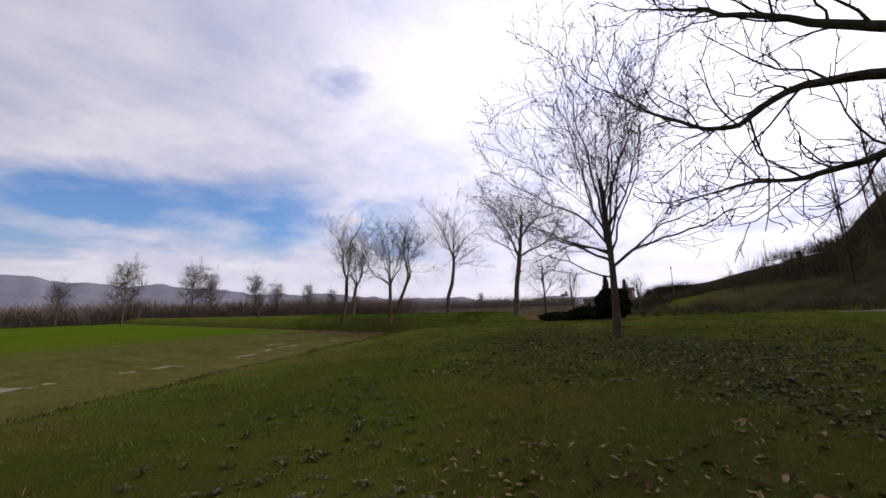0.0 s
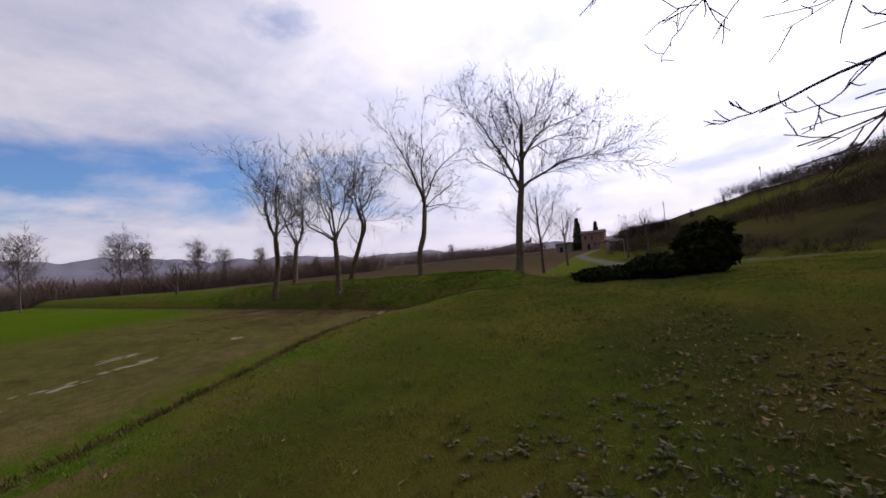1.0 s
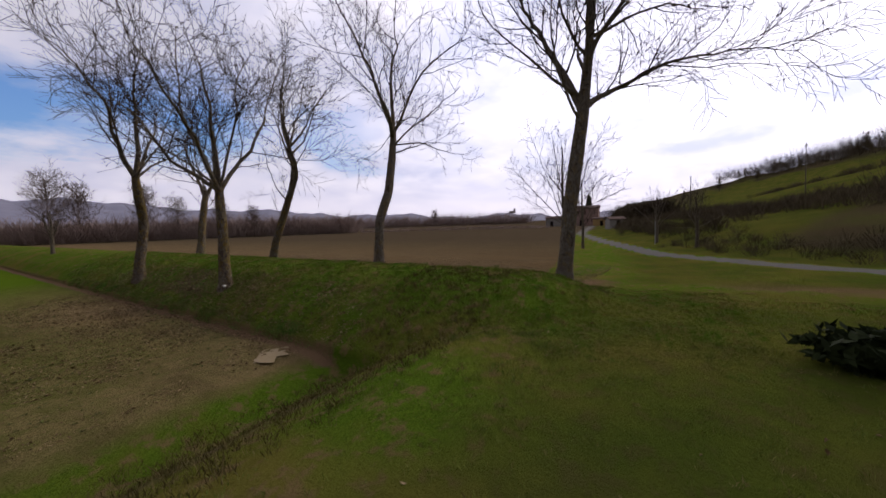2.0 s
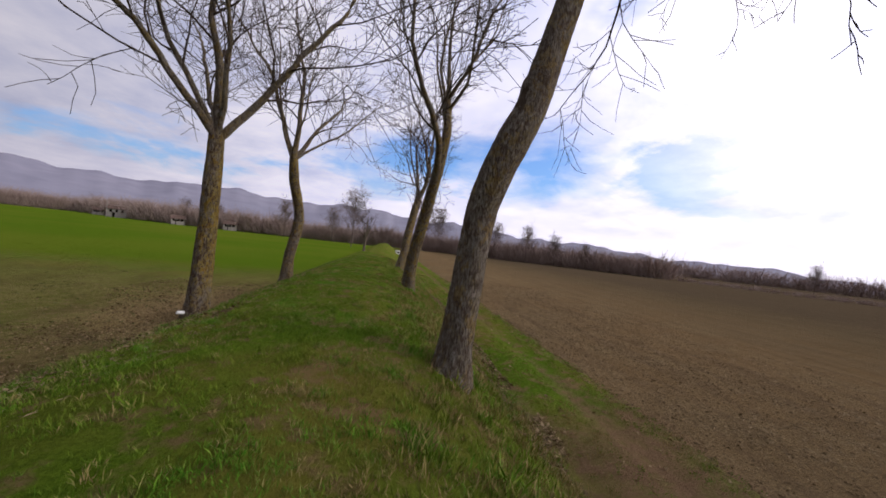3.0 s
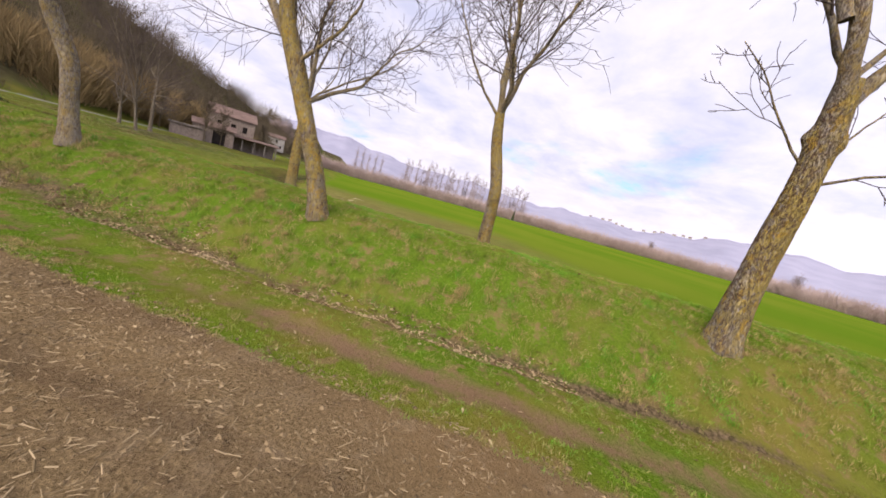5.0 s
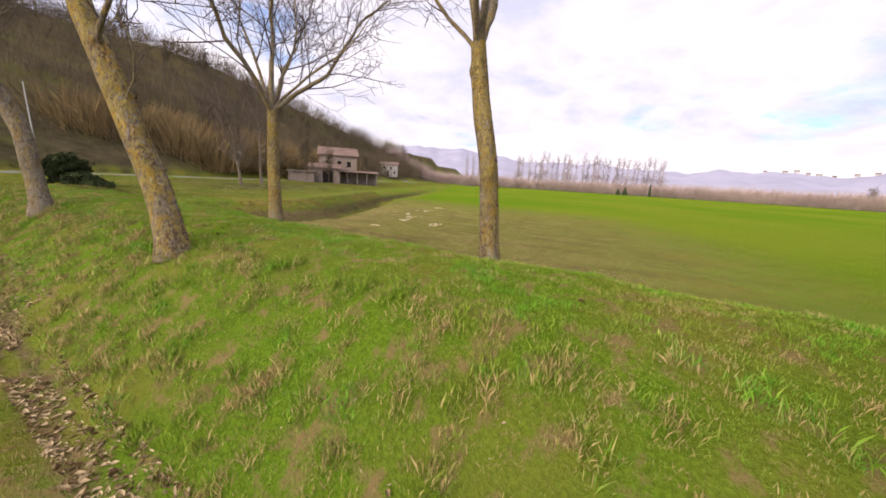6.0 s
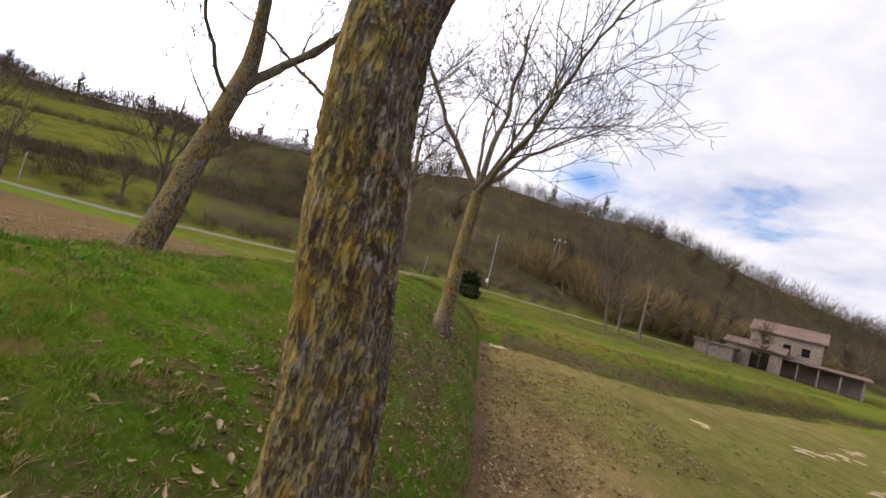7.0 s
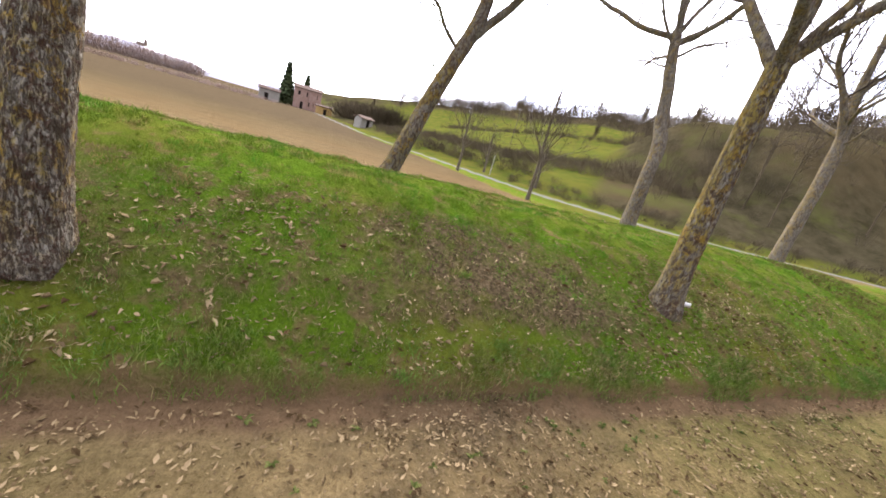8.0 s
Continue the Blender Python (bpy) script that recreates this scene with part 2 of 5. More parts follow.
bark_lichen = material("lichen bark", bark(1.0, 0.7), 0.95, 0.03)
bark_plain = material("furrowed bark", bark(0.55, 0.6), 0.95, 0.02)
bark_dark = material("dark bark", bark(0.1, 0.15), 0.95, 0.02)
twig_mat = material("twig bark", two_tone((0.042, 0.032, 0.026), (0.10, 0.076, 0.060), 20.0, 2.0, place), 0.9)
hill_twig = material("hill scrub wood", two_tone((0.042, 0.033, 0.021), (0.122, 0.094, 0.056), 0.5, 0.05, place), 0.95)
# the next two wood colours are paled to carry the haze of distance
hazed_hedge_twig = material("hazed hedge wood", two_tone((0.24, 0.176, 0.143), (0.37, 0.286, 0.242), 0.3, 0.03, place), 0.95)
hazed_poplar_twig = material("hazed far poplar wood", two_tone((0.24, 0.195, 0.185), (0.33, 0.28, 0.265), 0.5, 0.05, place), 0.95)
bush_mat = material("dark evergreen", two_tone((0.012, 0.017, 0.007), (0.032, 0.041, 0.014), 6.0, 1.0, place), 0.85)
leaf_mat = material("dead leaf", two_tone((0.085, 0.052, 0.022), (0.36, 0.270, 0.150), 3.0, 1.1, place, 0.75), 0.8)
straw_mat = material("maize straw", two_tone((0.095, 0.066, 0.032), (0.30, 0.222, 0.122), 4.0, 1.0, place, 0.65), 0.75)


def blade_build(n, low=(0.054, 0.116, 0.007), high=(0.168, 0.248, 0.023), lush=0.8):
    """Green blades, paler, browner or dead in patches, each a little different; duller on the bank's western slope."""
    p = place(n)
    own = n.add("ShaderNodeNewGeometry").outputs["Random Per Island"]
    wide, mid = n.noise(p, 0.45, 4.0, 0.6), n.noise(p, 2.2, 5.0, 0.68)
    tone = n.noise(p, 1.3, 4.0, 0.65)
    east = n.add("ShaderNodeSeparateXYZ", {0: p}).outputs[0]
    col = n.mix(own, low, high)
    col = n.mix(n.math("MULTIPLY", n.ramp(wide, 0.44, 0.62), 0.55), col, n.mix(own, (0.125, 0.140, 0.016), (0.235, 0.225, 0.040)))
    col = n.mix(n.math("MULTIPLY", n.ramp(tone, 0.50, 0.60), lush), col, n.mix(own, (0.052, 0.170, 0.011), (0.132, 0.290, 0.024)))
    sere = n.math("MULTIPLY", n.ramp(east, 0.2, 1.6), 0.08)
    dead = n.math("MULTIPLY", n.ramp(n.math("ADD", n.math("ADD", mid, sere), n.math("MULTIPLY", own, 0.14)), 0.60, 0.71), 0.85)
    col = n.mix(dead, col, n.mix(own, (0.180, 0.108, 0.044), (0.350, 0.245, 0.112)))
    west = n.math("MULTIPLY", n.ramp(n.math("ADD", east, n.math("MULTIPLY", n.math("SUBTRACT", tone, 0.5), 5.0)), -2.2, -3.2), 0.30)
    col = n.mix(west, col, n.mix(own, (0.070, 0.074, 0.026), (0.250, 0.225, 0.120)))
    tuft = n.math("MULTIPLY", n.ramp(n.noise(p, 5.5, 4.0, 0.65), 0.46, 0.62), 0.5)
    return n.mix(tuft, col, n.add("ShaderNodeVectorMath", {0: col, "Scale": 0.6}, operation="SCALE").outputs[0]), None


grass_mat = material("grass blade", blade_build, 0.7)
dull_grass = material("winter grass blade", lambda n: blade_build(n, (0.076, 0.128, 0.009), (0.205, 0.252, 0.026), 0.6), 0.7)
pale_weed = material("pale weed leaf", two_tone((0.035, 0.042, 0.016), (0.17, 0.155, 0.085), 5.0, 0.6, place, 0.6), 0.75)
weed_mat = material("weed leaf", two_tone((0.048, 0.060, 0.012), (0.125, 0.128, 0.036), 5.0, 0.5, place, 0.55), 0.7)


def ground_build(n):
    """Fields, grass, track and road by the zones that the sheet carries."""
    p = place(n)
    za = n.add("ShaderNodeAttribute", attribute="zones")
    zb = n.add("ShaderNodeAttribute", attribute="zones_far")
    sa = n.add("ShaderNodeSeparateColor", {0: za.outputs["Color"]}).outputs
    sb = n.add("ShaderNodeSeparateColor", {0: zb.outputs["Color"]}).outputs
    fine = n.noise(p, 28.0, 6.0, 0.7)
    mid = n.noise(p, 3.2, 5.0, 0.62)
    wide = n.noise(p, 0.33, 4.0, 0.55)
    vast = n.noise(p, 0.03, 3.0, 0.5)
    jag = n.math("SUBTRACT", n.math("ADD", n.math("MULTIPLY", mid, 0.6), n.math("MULTIPLY", fine, 0.4)), 0.5)

    def edge(z, soft=0.18, rag=0.9):
        return n.ramp(n.math("ADD", z, n.math("MULTIPLY", jag, rag)), 0.5 - soft, 0.5 + soft)

    grass = n.mix(n.ramp(fine, 0.3, 0.7), (0.040, 0.076, 0.006), (0.108, 0.168, 0.014))
    grass = n.mix(n.ramp(wide, 0.44, 0.66), grass, (0.130, 0.116, 0.022))
    grass = n.mix(n.math("MULTIPLY", n.ramp(mid, 0.52, 0.64), 0.8), grass, (0.175, 0.112, 0.052))
    young = n.mix(n.ramp(vast, 0.4, 0.6), (0.074, 0.124, 0.008), (0.100, 0.132, 0.012))
    soil = n.mix(n.ramp(fine, 0.32, 0.68), (0.070, 0.047, 0.022), (0.225, 0.158, 0.078))
    soil = n.mix(n.ramp(wide, 0.4, 0.65), soil, (0.148, 0.097, 0.045))
    rows = n.noise(n.scaled(p, (1.0, 0.07, 1.0)), 2.2, 4.0, 0.6)
    soil = n.mix(n.math("MULTIPLY", n.ramp(rows, 0.48, 0.64), 0.45), soil, (0.082, 0.054, 0.030))
    soil = n.mix(n.math("MULTIPLY", n.ramp(mid, 0.54, 0.68), 0.36), soil, (0.215, 0.158, 0.092))
    far_x = n.ramp(n.add("ShaderNodeSeparateXYZ", {0: p}).outputs[0], 13.0, 40.0)
    soil = n.mix(n.math("MULTIPLY", far_x, n.ramp(n.math("ADD", mid, n.math("MULTIPLY", wide, 0.5)), 0.5, 0.9)), soil, (0.066, 0.058, 0.025))
    soil = n.mix(n.math("MULTIPLY", far_x, 0.8), soil, (0.078, 0.056, 0.034))
    sand = n.mix(n.ramp(fine, 0.3, 0.7), (0.130, 0.087, 0.038), (0.29, 0.207, 0.098))
    olive = n.mix(n.ramp(fine, 0.3, 0.7), (0.112, 0.092, 0.028), (0.205, 0.168, 0.060))
    tan = n.mix(n.ramp(sa[1], 0.80, 0.98), olive, sand)
    thin = n.math("MULTIPLY", n.ramp(n.math("ADD", mid, n.math("MULTIPLY", wide, 0.5)), 0.62, 0.86), 0.7)
    tan = n.mix(n.math("MULTIPLY", thin, n.ramp(sa[1], 1.0, 0.84)), tan, (0.085, 0.098, 0.018))
    tan = n.mix(n.math("MULTIPLY", n.ramp(n.noise(n.scaled(p, (1.0, 0.4, 1.0)), 0.8, 5.0, 0.65), 0.48, 0.62), 0.5), tan, (0.085, 0.062, 0.026))
    dirt = n.mix(fine, (0.105, 0.062, 0.030), (0.20, 0.130, 0.072))
    # terrace leaf litter, its colour deepened to include the shade of backlit grass
    litter = n.mix(n.ramp(n.noise(p, 14.0, 5.0, 0.75), 0.42, 0.62), (0.017, 0.016, 0.008), (0.082, 0.064, 0.036))
    dry = n.mix(n.ramp(n.noise(p, 17.0, 5.0, 0.75), 0.40, 0.62), (0.045, 0.034, 0.016), (0.155, 0.108, 0.060))
    litter = n.mix(n.ramp(n.add("ShaderNodeSeparateXYZ", {0: p}).outputs[1], -9.0, -6.0), litter, dry)
    road = n.mix(n.noise(p, 9.0, 4.0, 0.6), (0.115, 0.106, 0.092), (0.18, 0.168, 0.148))
    woods = n.mix(n.ramp(n.noise(p, 0.6, 6.0, 0.7), 0.35, 0.65), (0.031, 0.026, 0.013), (0.068, 0.055, 0.029))
    woods = n.mix(n.ramp(n.noise(p, 0.055, 4.0, 0.6), 0.48, 0.62), woods, (0.082, 0.060, 0.030))
    woods = n.mix(n.math("MULTIPLY", n.ramp(n.noise(p, 0.11, 5.0, 0.62, 0.4), 0.50, 0.62), 0.7), woods, (0.072, 0.074, 0.020))
    col = n.mix(edge(sb[1], 0.3), grass, young)
    col = n.mix(edge(sa[1], 0.3), col, tan)
    col = n.mix(edge(sa[0], 0.12), col, soil)
    col = n.mix(edge(sa[2], 0.25, 1.2), col, dirt)
    col = n.mix(edge(za.outputs["Alpha"], 0.2, 1.6), col, litter)
    col = n.mix(n.math("MULTIPLY", edge(zb.outputs["Alpha"], 0.3, 0.8), 0.85), col, n.mix(n.ramp(n.noise(p, 0.4, 5.0, 0.6), 0.38, 0.62), (0.098, 0.088, 0.018), (0.052, 0.062, 0.012)))
    col = n.mix(edge(sb[2], 0.3, 0.8), col, woods)
    col = n.mix(edge(sb[0], 0.1, 0.25), col, road)
    return col, n.math("ADD", fine, n.math("MULTIPLY", mid, 1.5))


ground_mat = material("ground", ground_build, 1.0, 0.05, shine=0.0)

# ---- the lie of the land ----


def smooth(e0, e1, v):
    u = np.clip((v - e0) / (e1 - e0), 0, 1)
    return u * u * (3 - 2 * u)


def to_line(x, y, line):
    """Distance to a polyline, positive on its left side, and how far along it is."""
    best = np.full(np.shape(x), 1e9)
    sign, run, walked = np.ones(np.shape(x)), np.zeros(np.shape(x)), 0.0
    for (ax, ay), (bx, by) in zip(line, line[1:]):
        dx, dy = bx - ax, by - ay
        ll = math.hypot(dx, dy)
        u = np.clip(((x - ax) * dx + (y - ay) * dy) / ll ** 2, 0, 1)
        px, py = x - ax - u * dx, y - ay - u * dy
        d = np.hypot(px, py)
        near = d < best
        best = np.where(near, d, best)
        sign = np.where(near, np.sign(dx * (y - ay) - dy * (x - ax)), sign)
        run = np.where(near, walked + u * ll, run)
        walked += ll
    return best * sign, run


LIP = [(400, -2), (60, 1.5), (26, -5.5), (9, -8.2), (0, -7.3), (-11, -7.5), (-18.5, -11.6), (-30, -18), (-45, -25), (-110, -60), (-500, -260)]
ROAD = [(600, 60), (120, 12), (60, 3.5), (40, -3), (21, -10), (13.5, -17), (6, -25), (-6, -30), (-22, -34), (-40, -43), (-70, -58), (-160, -100), (-500, -280)]


def rough_noise(x, y, s, seed=0.0):
    """A cheap smooth unevenness of about +-1."""
    return (np.sin(x * s + 1.7 * np.sin(y * s * 0.7 + seed)) + np.sin(y * s * 1.13 + 1.3 * np.sin(x * s * 0.83 + seed * 2))) * 0.5


CREST_AZ = [100, 105, 118, 124, 129, 135, 142, 154, 169, 180, 187, 210, 215, 229, 236, 243, 250, 258, 269, 276, 288]
CREST_EL = [0, 1.6, 2.8, 3.6, 4.0, 5.2, 8.0, 12.8, 14.6, 15.4, 15.4, 11.8, 10.6, 8.9, 7.9, 7.0, 5.9, 4.5, 2.4, 1.1, 0]
CREST_R = [500, 450, 380, 320, 260, 220, 190, 165, 155, 150, 150, 160, 165, 180, 190, 200, 220, 250, 300, 320, 350]


def hill(x, y, rd):
    """How far a place lies beyond the road, how far up the hill (0 to 1), and the crest's height in that direction."""
    dx, dy = x + 2.0, y - 8.0
    az = np.degrees(np.arctan2(-dx, dy)) % 360
    r = np.hypot(dx, dy)
    rc = np.interp(az, CREST_AZ, CREST_R)
    crest = rc * np.tan(np.radians(np.interp(az, CREST_AZ, CREST_EL))) + 1.5 * (np.interp(az, CREST_AZ, CREST_EL) > 0.5)
    away = np.clip(-rd - 3, 0, None)
    return away, away / (away + np.clip(rc - r, 0, None) + 1e-3), crest


def land(x, y):
    """The ground's height."""
    x, y = np.asarray(x, float), np.asarray(y, float)
    lip = -to_line(x, y, LIP)[0]           # positive to the north, over the fields
    rd = to_line(x, y, ROAD)[0]            # positive to the south of the road
    rd = -rd
    field = np.where(x < -1, -1.36, -1.15)
    # terrace between the fields and the road
    upper = -0.50 + 0.028 * np.clip(-lip, 0, 25) - 0.75 * smooth(-2, 16, x)
    ditch = field - 0.36 * np.exp(-((lip - 2.9) / 0.8) ** 2) * smooth(1, -4, x)
    z = upper + (ditch - upper) * smooth(-0.3, 2.9, lip)
    # the bank with the trees
    bank = np.interp(x, [-4.05, -3.98, -3.80, -3.2, -2.0, -1.0, 0.0, 0.8, 1.55, 3.1], [-1.37, -1.17, -1.04, -0.56, -0.06, 0.2, 0.26, 0.18, -0.06, -1.12])
    bank = np.where((x > 3.1) | (x < -4.05), -9, bank)
    fade = smooth(-12.5, -7.0, y)
    bank = bank * fade + (-1.4) * (1 - fade)
    z = np.where(bank > z, bank, z)
    ruts = (0.07 * np.exp(-((x - 3.33) / 0.2) ** 2) + 0.06 * np.exp(-((x - 4.58) / 0.25) ** 2)) * smooth(-9, -4, y)
    z = z - ruts
    # hill to the south: its crest by direction, its foot along the road
    away, u, crest = hill(x, y, rd)
    z = z + crest * u ** 1.1 + 0.9 * smooth(1, 7, away) * np.clip(crest / 8, 0, 1)
    z = z + rough_noise(x, y, 0.11, 1.0) * np.clip(u * 3, 0, 1) * np.clip(crest / 12, 0, 1) * 1.2
    # a steep wooded spur above the bend of the road
    z = z + 7.0 * smooth(-28.8, -37.5, y) * smooth(8, 20, x) * smooth(46, 31, x) * smooth(-78, -48, y)
    # the fields rise a little towards the far hedges
    z = z + 0.9 * smooth(70, 230, -x) * smooth(-20, 40, lip)
    # unevenness
    z = z + 0.035 * rough_noise(x, y, 1.9) * (np.abs(x) < 60) + 0.02 * rough_noise(x, y, 4.7, 2.0) * (np.abs(x) < 40)
    return z


def land_at(x, y):
    return float(land(np.array([x]), np.array([y]))[0])


def axis(lo, hi, fine, far, grow):
    v = [lo]
    while v[-1] < hi:
        v.append(v[-1] + fine)
    out, step = [v[-1]], fine
    while out[-1] < far:
        step *= grow
        out.append(out[-1] + step)
    inn, step = [lo], fine
    while inn[-1] > -far:
        step *= grow
        inn.append(inn[-1] - step)
    return np.array(sorted(set(inn[1:] + v + out[1:])))


def zones(x, y):
    lip = -to_line(x, y, LIP)[0]
    rd = -to_line(x, y, ROAD)[0]
    north = smooth(2.6, 3.4, lip)
    brown = smooth(5.2, 5.8, x) * north
    left = smooth(-3.9, -4.15, x) * smooth(3.4, 4.2, lip)
    # bare and tan near the bank and the ditch, green further out
    tan = left * (0.78 + 0.08 * smooth(11, 4, lip) + 0.22 * smooth(-9.5, -5.5, x) * smooth(40, 10, y) * (0.3 + 0.7 * smooth(2, 8, y)) - 0.7 * smooth(15, 34, np.maximum(-x * 0.75, lip)))
    rut = np.maximum(np.exp(-((x - 4.58) / 0.33) ** 2), 0.7 * np.exp(-((x - 3.4) / 0.25) ** 2)) * smooth(-10, -5, y) * (0.55 + 0.25 * rough_noise(x, y, 0.5))
    track_end = np.exp(-((x - 5.0) / 1.6) ** 2) * smooth(-9, -14, y) * smooth(-30, -24, y) * 0.8
    lipdirt = np.exp(-((x + 4.18) / 0.24) ** 2) * (y > -4) * 1.0
    bare_end = smooth(7, -2, y) * smooth(-11, -8, y) * smooth(3.0, 3.5, x) * smooth(6.2, 5.4, x) * (0.62 + 0.25 * rough_noise(x, y, 1.3, 2.0))
    dirt = np.maximum(np.maximum(np.maximum(rut, track_end), lipdirt), bare_end)
    leaf = (0.62 + 0.3 * rough_noise(x, y, 0.8, 3.0)) * np.exp(-((x - 3.22 + 0.22 * smooth(7, 1, y)) / (0.16 + 0.22 * smooth(8, 2, y))) ** 2) * smooth(-8, -4, y) * smooth(24, 14, y)
    leaf = np.maximum(leaf, (0.50 + 0.22 * rough_noise(x, y, 1.1, 6.0)) * smooth(-3.9, -3.3, x) * smooth(-1.2, -2.0, x) * smooth(-3, 3, y) * smooth(14, 10.5, y))
    leaf = np.maximum(leaf, (0.30 + 0.25 * rough_noise(x, y, 0.8, 2.0)) * smooth(-7, -4.6, x) * (x < -4.02) * smooth(-3, -1, y) * smooth(16, 12, y))
    leaf = np.maximum(leaf, (0.70 + 0.24 * rough_noise(x, y, 0.5, 5.0)) * smooth(-4.2, -7, lip) * smooth(-7, -12, x) * smooth(-75, -60, x) * (rd > 4))
    leaf = np.maximum(leaf, 0.68 * np.exp(-((lip - 2.1) / 0.95) ** 2) * (x < -5))
    road = smooth(0.95, 0.7, np.abs(rd))
    green = left * smooth(17, 35, np.maximum(-x * 0.75, lip))
    away, u, crest = hill(x, y, rd)
    az = np.degrees(np.arctan2(-(x + 2.0), y - 8.0)) % 360
    terraces = smooth(222, 227, az) * smooth(268, 258, az) * smooth(0.80, 0.72, u + 0.1 * smooth(240, 215, az))
    woods = smooth(0.8, 3.2, away) * (crest > 3) * (1 - 0.95 * terraces)
    return np.stack([brown, tan, dirt, leaf], -1), np.stack([road, green, woods, np.maximum(terraces, smooth(140, 155, az) * smooth(290, 275, az) * 0.85) * (rd < -1.3) * (crest > 0) + 0.72 * smooth(0.5, -2.5, lip) * (rd > 1.2) * smooth(60, 45, x) * np.maximum(smooth(-6, -9, y) * smooth(6, 0, x), smooth(3, 6, x))], -1)


def link(name, verts, faces, mat, parent=None, label="", smooth_faces=False):
    me = bpy.data.meshes.new(name)
    me.from_pydata(verts if isinstance(verts, list) else verts.tolist(), [], faces if isinstance(faces, list) else faces.tolist())
    me.materials.append(mat)
    if smooth_faces:
        me.shade_smooth()
    ob = new(name, me)
    if parent is not None:
        ob.parent = parent
        ob.matrix_parent_inverse = parent.matrix_basis.inverted()
    if label:
        ob["label"] = label
    return ob


def sheet():
    xs, ys = axis(-27, 13, 0.2, 4200, 1.13), axis(-25, 23, 0.2, 4200, 1.13)
    xs = np.array(sorted(set(np.round(np.concatenate([xs, np.arange(-4.35, -3.6, 0.035)]), 4))))
    gx, gy = np.meshgrid(xs, ys)
    v = np.stack([gx, gy, land(gx, gy)], -1).reshape(-1, 3)
    w, h = len(xs), len(ys)
    i = (np.arange(h - 1)[:, None] * w + np.arange(w - 1)).ravel()
    f = np.stack([i, i + 1, i + 1 + w, i + w], -1)
    ob = link("ground", v, f, ground_mat, smooth_faces=True)
    for key, val in zip(("zones", "zones_far"), zones(v[:, 0], v[:, 1])):
        at = ob.data.attributes.new(key, "FLOAT_COLOR", "POINT")
        at.data.foreach_set("color", val.astype(np.float32).ravel())
    return tagged(ob, "grassy bank, ploughed brown field, sown field and hillside", "ground", kind="structure")


sheet()

# ---- bare trees ----


class Tubes:
    """Tapered tubes gathered into one mesh."""

    def __init__(self):
        self.v, self.f = [], []

    def add(self, pts, radii, sides):
        pts = [Vector(p) for p in pts]
        n0 = len(self.v)
        up = Vector((0.3, 0.2, 1)) if abs((pts[-1] - pts[0]).normalized().z) < 0.9 else Vector((1, 0.1, 0))
        for i, p in enumerate(pts):
            d = (pts[min(i + 1, len(pts) - 1)] - pts[max(i - 1, 0)]).normalized()
            a = d.cross(up).normalized()
            b = d.cross(a)
            for k in range(sides):
                t = 2 * math.pi * k / sides
                self.v.append(p + (a * math.cos(t) + b * math.sin(t)) * radii[i])
        for i in range(len(pts) - 1):
            for k in range(sides):
                q, r = n0 + i * sides + k, n0 + i * sides + (k + 1) % sides
                self.f.append((q, q + sides, r + sides, r))

    def done(self, name, mat, parent, label=""):
        return link(name, [tuple(p) for p in self.v], self.f, mat, parent, label, True)


def unit(az, el):
    a, e = radians(az), radians(el)
    return Vector((math.cos(a) * math.cos(e), math.sin(a) * math.cos(e), math.sin(e)))


def wander(rng, start, way, length, n, bend, rise):
    """A crooked line: it bends at random and turns towards the light."""
    pts, d, p = [start], way.normalized(), start
    for i in range(n):
        d = (d + Vector((rng.gauss(0, bend), rng.gauss(0, bend), rng.gauss(0, bend) + rise))).normalized()
        p = p + d * (length / n)
        pts.append(p)
    return pts


def sprout(rng, twigs, pts, radius, level, spec, limb=None):
    """Side shoots along a line, down to the twigs. The first shoots are parts of their limb; the rest is gathered."""
    length = sum((b - a).length for a, b in zip(pts, pts[1:]))
    n = len(pts) - 1
    count = max(2, round(length * spec["dense"][level] * rng.uniform(0.85, 1.2)))
    turn = rng.uniform(0, 6.28)
    for k in range(count):
        u = spec["bare"][level] + (1 - spec["bare"][level]) * (k + rng.uniform(0.1, 0.9)) / count
        i = min(int(u * n), n - 1)
        p = pts[i].lerp(pts[i + 1], u * n - i)
        d = (pts[i + 1] - pts[i]).normalized()
        turn += 2.4 + rng.uniform(-0.6, 0.6)
        side = d.orthogonal().normalized()
        side.rotate(Matrix.Rotation(turn, 3, d))
        way = d * math.cos(spec["open"]) + side * math.sin(spec["open"]) * rng.uniform(0.7, 1.3)
        ll = length * spec["short"][level] * rng.uniform(0.6, 1.25) * (1.15 - 0.5 * u)
        r0 = max(radius * (1 - 0.75 * u) * 0.5, 0.008)
        line = wander(rng, p, way, ll, (6, 4, 3)[level], spec["bend"], spec["rise"] if level < 2 else spec["droop"])
        m = len(line) - 1
        into = Tubes() if level == 0 else twigs
        into.add(line, [r0 + (0.0055 - r0) * (j / m) ** 0.8 for j in range(m + 1)], 5 if level == 0 else 3)
        if level == 0:
            into.done("branch", twig_mat, limb)
        if level < spec["levels"]:
            sprout(rng, twigs, line, r0, level + 1, spec)


SPEC = dict(dense=[1.5, 2.5, 3.6], short=[0.48, 0.50, 0.56], bare=[0.2, 0.15, 0.1], open=0.74, bend=0.16, rise=0.07, droop=0.03, levels=2)


